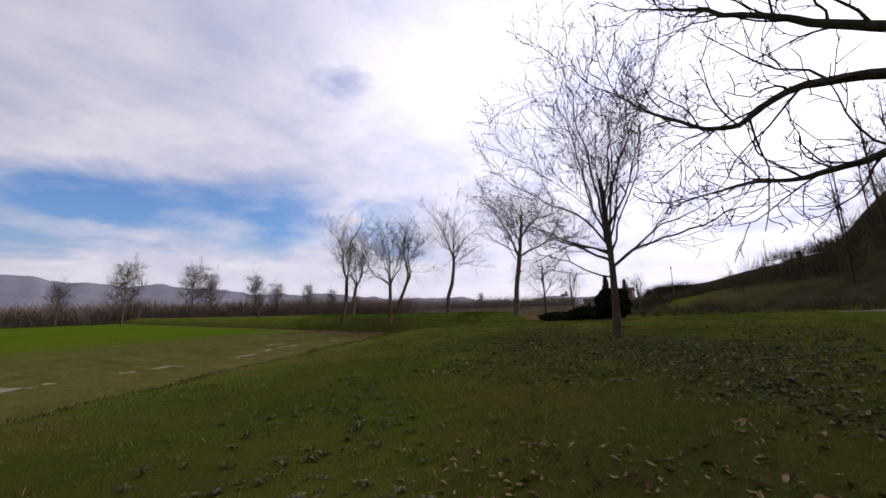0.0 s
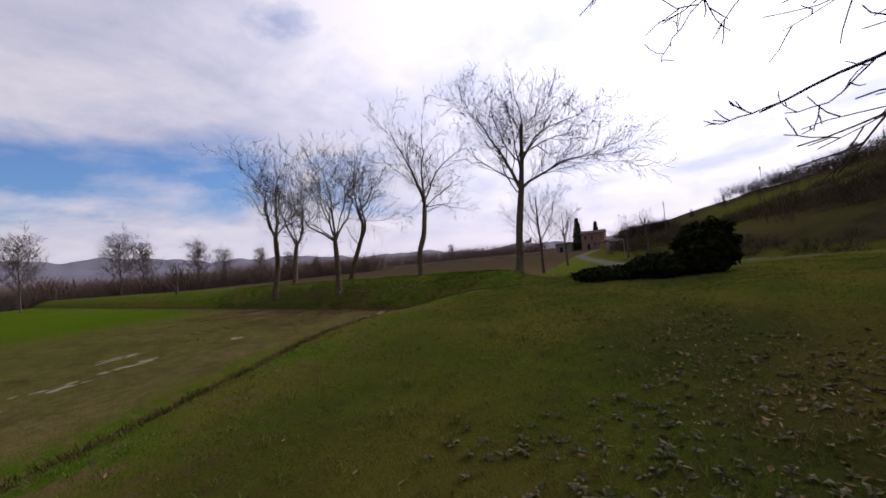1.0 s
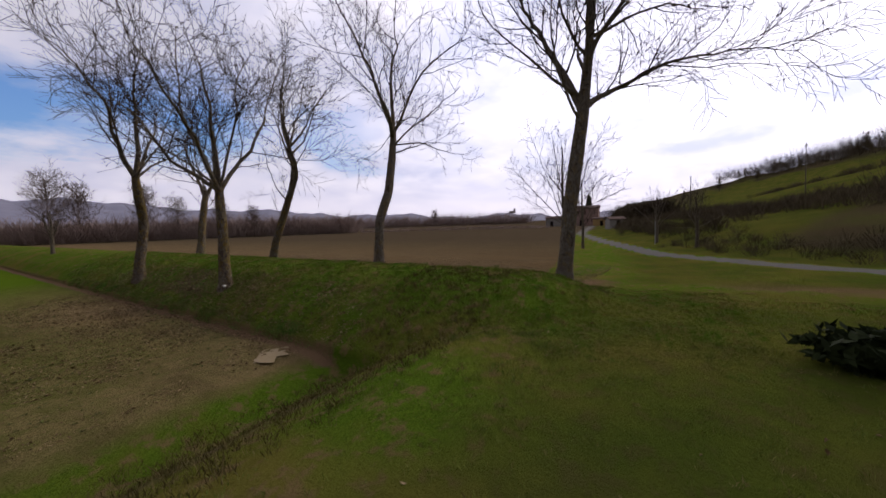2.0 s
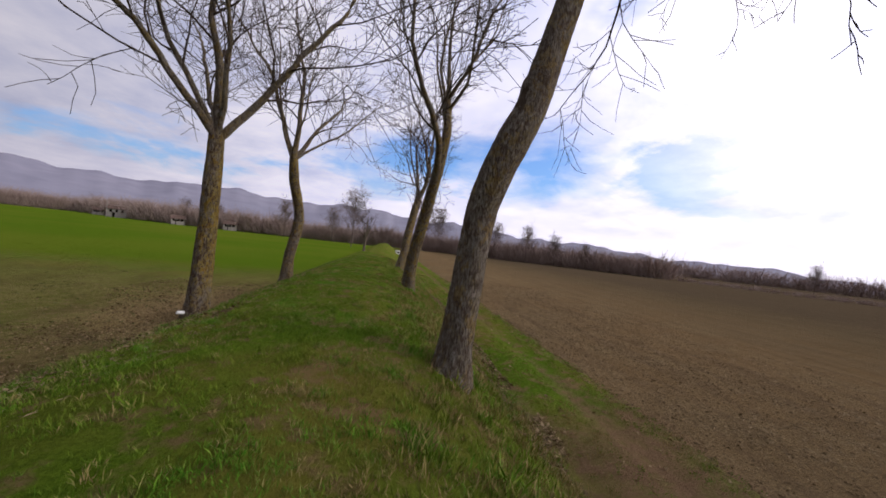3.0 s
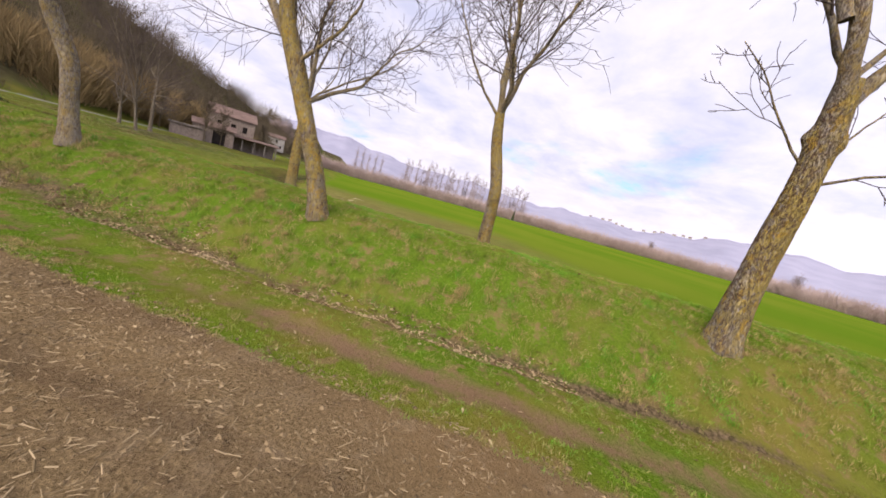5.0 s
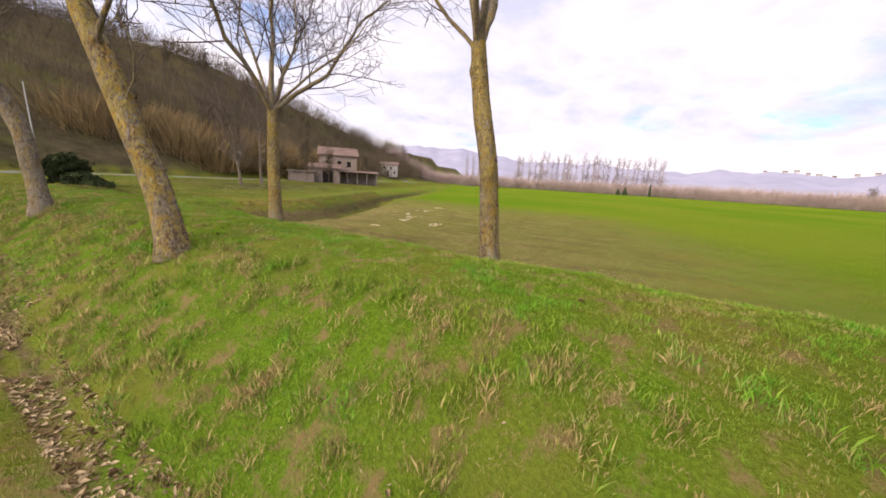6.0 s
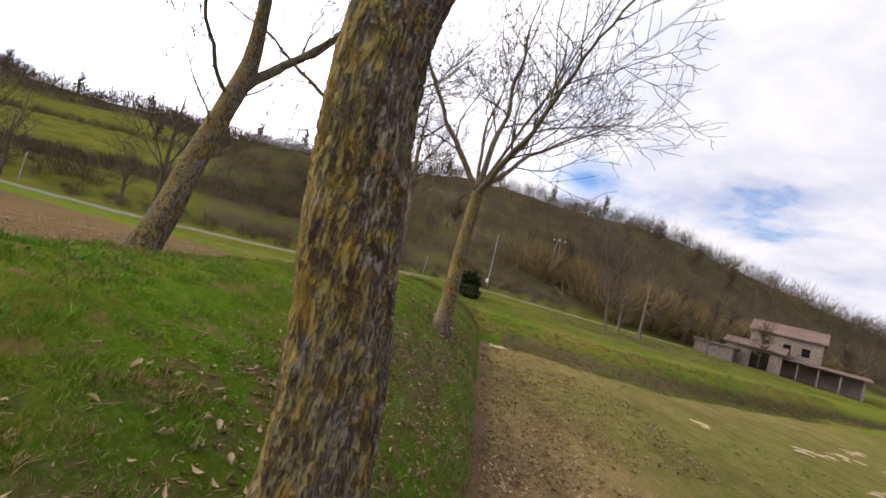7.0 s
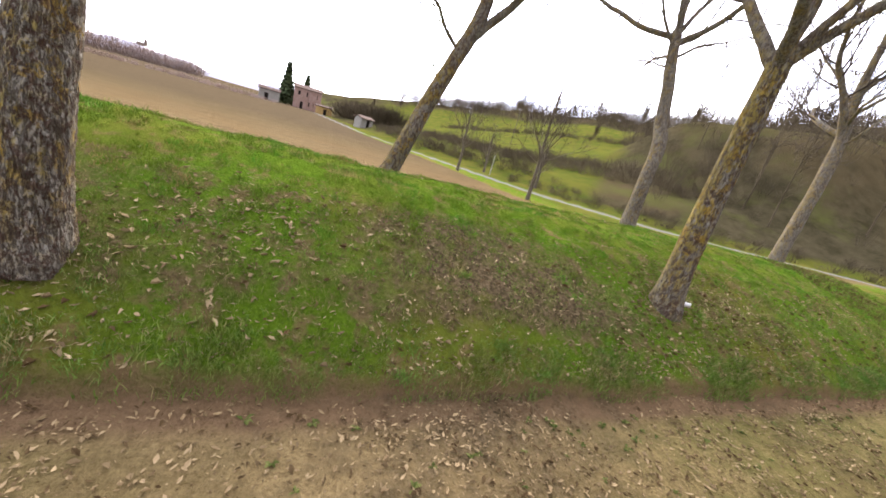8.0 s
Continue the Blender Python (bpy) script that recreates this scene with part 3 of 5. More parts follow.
def trunk_mesh(name, pts, radii, mat, parent, rng, sides=28, per=0.07, label="", knots=(), flakes=0.0):
    """A trunk round smooth through its points, with furrows, swellings and a flared foot."""
    line, rad = [], []
    for i in range(len(pts) - 1):
        p0, p1, p2, p3 = (Vector(pts[max(0, min(len(pts) - 1, j))]) for j in (i - 1, i, i + 1, i + 2))
        m = max(2, int((p2 - p1).length / per))
        for k in range(m):
            u = k / m
            line.append(0.5 * ((2 * p1) + (p2 - p0) * u + (2 * p0 - 5 * p1 + 4 * p2 - p3) * u * u + (3 * p1 - p0 - 3 * p2 + p3) * u ** 3))
            rad.append(radii[i] + (radii[i + 1] - radii[i]) * u)
    line.append(Vector(pts[-1]))
    rad.append(radii[-1])
    verts, faces, off = [], [], Vector((rng.uniform(0, 50), rng.uniform(0, 50), 0))
    for i, p in enumerate(line):
        d = (line[min(i + 1, len(line) - 1)] - line[max(i - 1, 0)]).normalized()
        a = d.cross(Vector((0, 1, 0))).normalized()
        b = d.cross(a)
        foot = 1 + 0.24 * math.exp(-max(p.z - line[0].z - 0.12, 0) / 0.2)
        for k in range(sides):
            t = 2 * math.pi * k / sides
            o = a * math.cos(t) + b * math.sin(t)
            q = off + Vector((o.x * rad[i] * 9, o.y * rad[i] * 9, p.z * 2.4))
            swell = noise.noise(off + Vector((o.x * 1.3, o.y * 1.3, p.z * 0.9))) * 0.10 + noise.noise(q * 1.0) * 0.05
            furrow = abs(noise.noise(q * Vector((3.0, 3.0, 1.1)).x)) * 0.07
            r = rad[i] * (foot * (1 + 0.12 * math.sin(t * 5 + off.x) * (foot - 1) * 2) + swell - furrow + 0.02)
            if flakes:
                cell = noise.voronoi((off + Vector((o.x * rad[i], o.y * rad[i], p.z * 0.55))) * 24.0 + noise.noise_vector(q * 1.7) * 0.5)[0]
                r += flakes * (min(1.0, (cell[1] - cell[0]) * 4) - 0.6) * (0.6 + 0.8 * noise.noise(q * 0.8))
            for kz, kt, kr in knots:
                r += kr * math.exp(-((p.z - kz) / 0.13) ** 2 - (((t - kt + math.pi) % (2 * math.pi) - math.pi) / 0.55) ** 2)
            verts.append(p + o * r)
    for i in range(len(line) - 1):
        for k in range(sides):
            q, r = i * sides + k, i * sides + (k + 1) % sides
            faces.append((q, q + sides, r + sides, r))
    return link(name, [tuple(p) for p in verts], faces, mat, parent, label, True)


def bare_tree(seed, base, trunk, radii, limbs, label, mat, group="", spec=None, knots=(), sides=28, per=0.07, flakes=0.0, arms=()):
    """trunk: points from the foot, in metres; limbs: where on the trunk (a height), azimuth, elevation, length, radius."""
    rng = random.Random(seed)
    spec = {**SPEC, **(spec or {})}
    bx, by = base
    bz = land_at(bx, by) - 0.14
    tree = new("tree")
    tree.location = (bx, by, bz)
    bpy.context.view_layer.update()
    foot = Vector((bx, by, bz))
    pts = [foot + Vector(p) for p in trunk]
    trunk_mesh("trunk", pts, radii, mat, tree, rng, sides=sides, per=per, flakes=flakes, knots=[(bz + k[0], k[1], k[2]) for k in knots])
    twigs = Tubes()
    for h, az, el, ll, r in limbs:
        zs = [p.z for p in pts]
        for i in range(len(pts) - 1):
            if zs[i] <= bz + h <= zs[i + 1] or i == len(pts) - 2:
                u = min(1, max(0, (bz + h - zs[i]) / (zs[i + 1] - zs[i])))
                start = pts[i].lerp(pts[i + 1], u)
                break
        line = wander(rng, start, unit(az, el), ll, 9, 0.15, spec["rise"] if el > 30 else 0.02)
        one = Tubes()
        one.add(line, [r * (1 - 0.9 * (j / 9) ** 0.8) + 0.006 for j in range(10)], 8)
        limb = one.done("limb", bark_plain if mat is bark_lichen else mat, tree)
        sprout(rng, twigs, line, r, 0, spec, limb)
    for r, path in arms:
        path = [foot + Vector(q) for q in path]
        for a, b in zip(pts, pts[1:]):
            if a.z <= path[0].z <= b.z and r > 0.035:
                heart = a.lerp(b, (path[0].z - a.z) / (b.z - a.z))
                if (heart - path[0]).length < 0.7:
                    path[0] = heart
        line = [a.lerp(b, k / 4) for a, b in zip(path, path[1:]) for k in range(4)] + [path[-1]]
        line = [line[0]] + [(a + b * 2 + c) / 4 for a, b, c in zip(line, line[1:], line[2:])] + [line[-1]]
        m = len(line) - 1
        # knees and bends, wider towards the thin end
        off = Vector((rng.uniform(0, 90), rng.uniform(0, 90), rng.uniform(0, 90)))
        for j in range(2, m + 1):
            line[j] = line[j] + (noise.noise_vector(off + line[j] * 0.9) * 0.16 + noise.noise_vector(off + line[j] * 2.6) * 0.075) * min(1.0, 0.35 + j / m)
        one = Tubes()
        one.add(line, [r * (0.94 * (1 - j / m) ** 1.15 + 0.07 * noise.noise(off + line[j] * 3.0)) + 0.008 for j in range(m + 1)], 10)
        limb = one.done("limb", bark_plain if mat is bark_lichen else mat, tree)
        sprout(rng, twigs, line, r * 0.7, 0, {**spec, "dense": [spec["dense"][0] * 1.3, *spec["dense"][1:]], "bare": [0.16, 0.1, 0.1]}, limb)
    tagged(twigs.done("crown", twig_mat, tree), kind="stuff")
    return tagged(tree, label, "tree", group)


BANK = "trees on the bank"
# on the brown side of the bank
bare_tree(11, (1.58, -0.13), [(0, 0, 0), (0.07, -0.05, 1.0), (0.14, -0.08, 2.0), (0.23, -0.19, 2.5), (0.40, -0.28, 3.0), (0.61, -0.27, 3.5), (0.83, -0.24, 4.4), (1.10, -0.17, 5.4), (1.23, -0.11, 6.1)],
          [0.25, 0.20, 0.19, 0.19, 0.19, 0.18, 0.17, 0.15, 0.13],
          [(6.0, 118, 62, 4.6, 0.06), (5.0, -35, 22, 3.6, 0.04), (5.9, -60, 60, 5.2, 0.07), (5.3, -75, 20, 4.0, 0.045), (5.6, 60, 50, 4.0, 0.045), (5.4, -8, 24, 4.4, 0.04)],
          "tall bare tree with a crooked grey-brown trunk on the bank", bark_plain, BANK, knots=[(3.6, 0.4, 0.05)],
          arms=[(0.09, [(1.2, -0.15, 5.9), (1.97, 0.65, 6.0), (2.82, 1.26, 6.55), (3.68, 1.73, 7.2), (4.58, 2.03, 7.7), (5.5, 2.14, 8.0), (6.4, 1.96, 8.0)]),
                (0.09, [(1.16, -0.2, 5.7), (0.5, -0.62, 6.2), (-0.3, -0.78, 7.05), (-1.0, -0.84, 7.95), (-1.7, -0.86, 8.8), (-2.6, -0.98, 9.6), (-3.5, -1.3, 10.5)]),
                (0.1, [(1.22, -0.12, 6.0), (1.25, -0.05, 7.1), (1.05, -0.3, 8.3), (1.2, -0.5, 9.5), (1.1, -0.4, 10.7), (1.3, -0.6, 11.8)])])
bare_tree(12, (1.50, 7.46), [(0, 0, 0), (0.02, -0.30, 1.0), (0.16, -0.66, 2.0), (0.30, -1.05, 3.0), (0.44, -1.42, 4.0), (0.55, -1.50, 5.0), (0.50, -1.28, 6.0)],
          [0.22, 0.19, 0.18, 0.175, 0.16, 0.13, 0.10],
          [(5.0, 110, 58, 4.6, 0.05), (6.0, -75, 58, 4.6, 0.06), (5.9, 170, 65, 4.6, 0.05), (6.0, 60, 74, 5.2, 0.07), (3.2, -100, 35, 1.6, 0.018), (5.6, -30, 50, 4.4, 0.05), (6.0, 20, 66, 5.0, 0.06), (2.4, 100, 45, 1.5, 0.016)],
          "leaning bare tree with yellow lichen, on the grassy bank", bark_lichen, BANK,
          arms=[(0.042, [(0.31, -1.29, 3.15), (0.38, -0.75, 3.5), (0.35, -0.2, 4.15), (0.31, 0.2, 4.9), (0.2, 0.5, 5.8), (0.1, 0.9, 6.6)]),
                (0.11, [(0.37, -1.45, 3.37), (0.34, -2.01, 4.42), (-0.15, -2.54, 5.37), (-0.7, -2.81, 6.37), (-0.82, -2.92, 7.56), (-0.75, -3.01, 8.75), (-0.6, -3.2, 9.8)])])
bare_tree(13, (1.53, 15.99), [(0, 0, 0), (0.15, -0.03, 1.0), (0.26, 0.0, 2.0), (0.41, 0.02, 3.0), (0.55, 0.0, 3.8), (0.68, -0.08, 4.6)],
          [0.29, 0.24, 0.22, 0.21, 0.20, 0.16],
          [(4.6, 190, 65, 5.0, 0.06), (3.2, -80, 35, 2.4, 0.022), (3.0, 60, 30, 2.0, 0.022), (3.4, 100, 40, 1.8, 0.02), (4.6, 130, 60, 4.6, 0.05)],
          "bare tree with a knotted trunk and forked crown on the bank", bark_lichen, BANK, knots=[(3.75, 1.2, 0.09), (3.7, 4.0, 0.06)],
          arms=[(0.13, [(0.57, -0.04, 4.01), (0.9, -0.4, 5.04), (1.05, -0.8, 6.18), (1.07, -0.76, 7.38), (1.12, -0.61, 8.57), (1.28, -0.51, 9.75), (1.43, -0.87, 10.88)]),
                (0.09, [(1.0, -0.6, 5.2), (0.95, -0.95, 6.01), (0.57, -1.56, 6.92), (0.21, -2.32, 7.77), (-0.22, -3.1, 8.58), (-0.68, -3.76, 9.47)]),
                (0.12, [(0.6, -0.05, 4.15), (0.55, 0.46, 4.97), (0.47, 1.05, 6.01), (0.35, 1.47, 7.12), (0.46, 2.05, 8.16), (1.01, 2.7, 9.0), (1.7, 3.34, 9.74)]),
                (0.034, [(0.5, 0.75, 5.3), (0.9, 1.1, 5.75), (1.4, 1.5, 5.7), (1.75, 2.0, 5.35), (2.2, 2.5, 5.25), (2.4, 3.1, 4.7), (2.5, 3.5, 4.3)])])
# on the sown side
slope_tree = bare_tree(14, (-2.95, 3.36), [(0, 0, 0), (0.03, 0.02, 1.0), (0.05, 0.01, 2.0), (0.05, 0.02, 3.0), (0.04, 0.02, 3.8)],
          [0.24, 0.19, 0.17, 0.16, 0.14],
          [(3.8, 170, 72, 5.4, 0.06), (3.8, -50, 66, 5.2, 0.055), (3.75, 110, 62, 4.6, 0.045)],
          "bare tree with a forked crown on the slope of the bank", bark_lichen, BANK,
          arms=[(0.088, [(0.03, 0.03, 3.7), (0.64, 0.2, 4.49), (1.34, 0.02, 5.43), (1.98, 0.26, 6.4), (2.42, 0.52, 7.48), (2.82, 0.29, 8.58), (3.13, 0.08, 9.72)]),
                (0.09, [(0.04, 0.02, 3.75), (0.05, 0.0, 5.09), (-0.16, -0.18, 6.27), (-0.16, 0.02, 7.43), (-0.26, 0.37, 8.57), (-0.33, 0.93, 9.62)]),
                (0.08, [(0.03, 0.03, 3.72), (-0.35, 0.75, 4.4), (-0.8, 1.5, 4.9), (-1.2, 1.9, 5.8), (-1.6, 2.3, 6.7), (-2.2, 2.9, 7.4), (-2.9, 3.5, 7.7)]),
                (0.07, [(0.03, 0.0, 3.74), (-0.5, -0.4, 4.6), (-1.0, -0.9, 5.3), (-1.7, -1.4, 6.0), (-2.4, -2.0, 6.7), (-3.0, -2.5, 7.4), (-3.4, -2.9, 8.0)])])
bare_tree(15, (-3.25, 10.93), [(0, 0, 0), (0.05, -0.08, 1.0), (0.20, -0.10, 1.9), (0.30, -0.16, 2.7), (0.20, -0.39, 3.5), (0.06, -0.58, 4.2), (0.0, -0.72, 5.0)],
          [0.25, 0.21, 0.195, 0.19, 0.185, 0.175, 0.16],
          [(4.9, 20, 40, 4.6, 0.055), (4.9, 195, 62, 5.4, 0.06), (4.8, -78, 44, 4.6, 0.05)],
          "bare tree with yellow lichen on its trunk, on the bank", bark_lichen, BANK, knots=[(4.4, 2.6, 0.06)], sides=110, per=0.014, flakes=0.012,
          arms=[(0.11, [(0.0, -0.72, 4.92), (-0.37, -0.6, 5.77), (-0.68, -0.76, 6.89), (-1.0, -1.31, 7.91), (-1.6, -1.59, 8.9), (-2.44, -1.65, 9.75), (-3.45, -1.79, 10.39)]),
                (0.11, [(0.0, -0.72, 4.97), (0.15, -0.89, 6.37), (0.23, -1.0, 7.73), (0.06, -1.35, 8.86), (0.02, -2.16, 9.74), (0.25, -2.97, 10.59)]),
                (0.09, [(0.0, -0.72, 4.95), (0.45, -0.35, 5.9), (0.9, 0.1, 6.7), (1.3, 0.6, 7.6), (1.7, 1.1, 8.5), (2.0, 1.6, 9.4)])])
# where the bank meets the terrace
bare_tree(16, (1.54, -7.88), [(0, 0, 0), (0.05, -0.08, 1.0), (0.1, -0.2, 2.5), (0.2, -0.38, 4.0), (0.35, -0.5, 5.2), (0.65, -0.6, 6.9), (0.8, -0.75, 9.2)],
          [0.27, 0.22, 0.20, 0.20, 0.18, 0.13, 0.09],
          [(7.4, -62, 24, 4.4, 0.05), (6.0, 200, 38, 4.8, 0.06), (6.3, 30, 40, 4.8, 0.06), (6.8, 130, 34, 4.4, 0.05), (5.6, 110, 18, 4.4, 0.05), (6.9, -40, 50, 4.6, 0.05), (4.9, 160, 30, 3.8, 0.045), (8.4, 80, 72, 3.6, 0.05), (8.5, -80, 70, 3.6, 0.05)],
          "large bare spreading tree at the end of the bank", bark_plain, BANK, dict(dense=[1.9, 3.0, 4.6]),
          arms=[(0.13, [(0.2, -0.55, 5.17), (0.6, 0.0, 6.27), (0.98, 0.6, 7.44), (0.98, 1.15, 8.5), (0.53, 1.59, 9.52), (-0.12, 2.06, 10.41), (-0.79, 2.63, 11.22)]),
                (0.11, [(0.2, -0.55, 5.27), (1.3, -0.6, 5.68), (2.1, -1.29, 6.24), (2.61, -2.29, 6.76), (2.82, -3.45, 6.94), (2.92, -4.63, 6.75), (2.96, -5.76, 6.35)]),
                (0.08, [(0.3, -0.7, 6.67), (0.44, -0.9, 7.35), (0.24, -1.67, 8.04), (0.08, -2.83, 8.3), (-0.12, -4.0, 8.45), (-0.34, -5.18, 8.54)])])
# on the terrace
TERRACE = "trees on the terrace"
LOOSE = dict(dense=[1.5, 2.5, 3.6])
bare_tree(17, (-14.82, -20.29), [(0, 0, 0), (0.15, 0.0, 1.0), (0.32, 0.03, 2.2), (0.5, 0.1, 3.6), (0.6, 0.2, 5.2)],
          [0.125, 0.105, 0.095, 0.075, 0.06],
          [(2.2, -50, 34, 4.6, 0.04), (3.0, 125, 52, 4.4, 0.03), (4.0, -20, 78, 5.4, 0.035), (3.4, -60, 70, 5.4, 0.035), (1.9, 135, 14, 2.8, 0.025), (3.6, 210, 60, 4.2, 0.03), (2.6, -70, 56, 4.6, 0.032), (3.0, -30, 54, 4.4, 0.032), (2.7, 76, 36, 5.0, 0.035), (3.3, 60, 44, 4.8, 0.035), (3.7, 40, 40, 4.6, 0.03)],
          "slender bare tree on the leaf-strewn terrace", bark_dark, TERRACE, LOOSE,
          arms=[(0.05, [(0.3, 0.05, 2.25), (0.29, 0.16, 3.51), (0.29, 0.25, 4.71), (0.22, 0.39, 5.89), (-0.05, 0.51, 7.06), (-0.41, 0.57, 8.2), (-0.8, 0.68, 9.33)]),
                (0.05, [(0.3, 0.05, 2.25), (0.88, 0.18, 3.43), (1.29, 0.13, 4.56), (1.58, -0.13, 5.69), (1.78, -0.51, 6.81), (1.97, -1.0, 7.89), (2.15, -1.59, 8.92)]),
                (0.04, [(0.3, 0.03, 2.2), (0.02, -0.71, 2.66), (-0.33, -1.82, 2.92), (-0.61, -2.97, 3.1), (-0.8, -3.9, 3.25)]),
                (0.042, [(0.34, 0.05, 2.4), (0.4, 0.8, 2.9), (0.3, 1.7, 3.3), (0.1, 2.6, 3.9), (-0.1, 3.4, 4.6)]),
                (0.036, [(0.36, 0.05, 2.6), (0.7, 0.7, 3.0), (1.0, 1.5, 3.2), (1.1, 2.3, 3.0), (1.3, 3.0, 2.7)]),
                (0.036, [(0.4, 0.06, 2.9), (0.0, 0.6, 3.7), (-0.5, 1.4, 4.3), (-0.9, 2.3, 5.0), (-1.2, 3.2, 5.8)])])
bare_tree(18, (-19.75, -25.3), [(0, 0, 0), (0.02, 0.0, 1.2), (0.03, 0.0, 2.8), (0.0, 0.02, 4.4), (0.02, 0.07, 5.2), (0.05, 0.1, 6.2)],
          [0.19, 0.15, 0.125, 0.10, 0.085, 0.06],
          [(5.6, 100, 62, 4.0, 0.05), (6.1, -60, 70, 4.0, 0.05), (5.4, 20, 50, 4.0, 0.05), (5.0, -90, 45, 4.0, 0.05)],
          "bare tree with long overhanging limbs on the terrace", bark_dark, TERRACE, dict(dense=[3.4, 3.2, 3.0], short=[0.40, 0.48, 0.5], bend=0.2),
          arms=[(0.075, [(0.0, 0.03, 4.15), (-0.1, 0.5, 4.4), (-0.2, 1.2, 4.8), (-0.34, 2.1, 5.45), (-0.5, 3.0, 5.9)]),
                (0.07, [(0.0, 0.02, 3.60), (-0.1, 0.5, 3.7), (-0.2, 1.2, 3.75), (-0.36, 1.8, 3.4), (-0.53, 2.3, 3.45), (-0.64, 2.9, 4.03), (-0.79, 3.5, 4.6)]),
                (0.06, [(0.0, -0.03, 3.05), (-0.1, 0.55, 2.78), (-0.1, 1.2, 2.61), (-0.14, 1.9, 2.66), (-0.24, 2.7, 2.52)])])
ROADSIDE = "roadside trees"
for seed, spot, size, words in ((19, (14.5, -4.7), 1.18, "small bare tree in the grass beside the white road"), (20, (26.2, -3.6), 1.0, "small bare tree between the ploughed field and the road"),
                                (21, (-1.8, 36.4), 0.62, "thin bare sapling far along the bank"), (22, (-18.5, -27.5), 0.8, "thin bare tree on the grass near the road"),
                                (23, (26.0, -12.5), 0.7, "bare sapling above the road"), (24, (33.0, -9.5), 0.75, "bare tree at the foot of the terraces")):
    bare_tree(seed, spot, [(0, 0, 0), (0.0, 0.0, 1.2 * size), (0.05, 0.0, 2.4 * size), (0.1, 0.1, 4.2 * size), (0.1, 0.1, 6.5 * size)],
              [0.15, 0.13, 0.12, 0.08, 0.03],
              [(2.4 * size, 120, 55, 4.2 * size, 0.045), (2.6 * size, -60, 55, 4.2 * size, 0.045), (3.0 * size, 30, 55, 4.0 * size, 0.04), (3.2 * size, 210, 55, 4.0 * size, 0.04),
               (4.2 * size, 90, 60, 3.4 * size, 0.03), (4.5 * size, -90, 60, 3.4 * size, 0.03), (2.2 * size, 80, 30, 3.0 * size, 0.03),
               (2.3 * size, -100, 40, 3.6 * size, 0.035), (2.5 * size, 165, 38, 3.6 * size, 0.035), (2.7 * size, 0, 45, 3.8 * size, 0.035), (3.6 * size, -30, 62, 3.8 * size, 0.03), (3.8 * size, 150, 64, 3.8 * size, 0.03)],
              words, bark_dark, ROADSIDE, dict(dense=[1.5, 2.4, 2.8]), sides=12)

# ---- scrub, hedges and far woods ----


def stick_cloud(rng, sticks, spread, tall, thick, upright):
    """One leafless shrub of thin three-sided sticks, as arrays of vertices and triangles."""
    v, f = [], []
    for k in range(sticks):
        a = rng.uniform(0, 2 * np.pi)
        foot = np.array([np.cos(a), np.sin(a), 0]) * rng.uniform(0, 0.45) * spread
        foot[2] = rng.uniform(0, 0.55) ** 1.3 * tall
        d = np.array([np.cos(a) * rng.uniform(0.1, 1), np.sin(a) * rng.uniform(0.1, 1), upright * rng.uniform(0.5, 1.3)])
        d /= np.linalg.norm(d)
        tip = foot + d * tall * rng.uniform(0.25, 0.55)
        tip[2] = min(tip[2], tall * rng.uniform(0.85, 1.05))
        s = np.cross(d, [0.3, 0.5, 0.8])
        s /= np.linalg.norm(s)
        t = np.cross(d, s)
        n = len(v)
        w = thick * rng.uniform(0.6, 1.3)
        v += [foot + s * w, foot - s * w * 0.5 + t * w * 0.87, foot - s * w * 0.5 - t * w * 0.87, tip]
        f += [(n, n + 1, n + 3), (n + 1, n + 2, n + 3), (n + 2, n, n + 3)]
    return np.array(v), np.array(f)


def scatter(name, kinds, spots, sizes, mat, label, category, seed, sink=0.1, heights=None):
    """Many small shapes set on the land and joined into one object."""
    rng = np.random.default_rng(seed)
    pick = rng.integers(0, len(kinds), len(spots))
    turn = rng.uniform(0, 2 * np.pi, len(spots))
    z = land(spots[:, 0], spots[:, 1]) if heights is None else heights
    vs, fs, n0 = [], [], 0
    for k, (kv, kf) in enumerate(kinds):
        idx = np.where(pick == k)[0]
        if not len(idx):
            continue
        c, s = np.cos(turn[idx])[:, None], np.sin(turn[idx])[:, None]
        size = sizes[idx][:, None]
        x = (kv[:, 0] * c - kv[:, 1] * s) * size + spots[idx, 0][:, None]
        y = (kv[:, 0] * s + kv[:, 1] * c) * size + spots[idx, 1][:, None]
        zz = kv[:, 2] * size + z[idx][:, None] - sink
        vs.append(np.stack([x, y, zz], -1).reshape(-1, 3))
        fs.append((kf[None] + (np.arange(len(idx)) * len(kv))[:, None, None] + n0).reshape(-1, kf.shape[1]))
        n0 += len(idx) * len(kv)
    return tagged(link(name, np.concatenate(vs), np.concatenate(fs), mat), label, category, kind="stuff")


rng = np.random.default_rng(5)
scrub_kinds = [stick_cloud(rng, 36, 1.0, 1.5, 0.0085, 1.7) for _ in range(6)]
hedge_kinds = [stick_cloud(rng, 60, 1.3, 1.2, 0.0115, 1.0) for _ in range(6)]


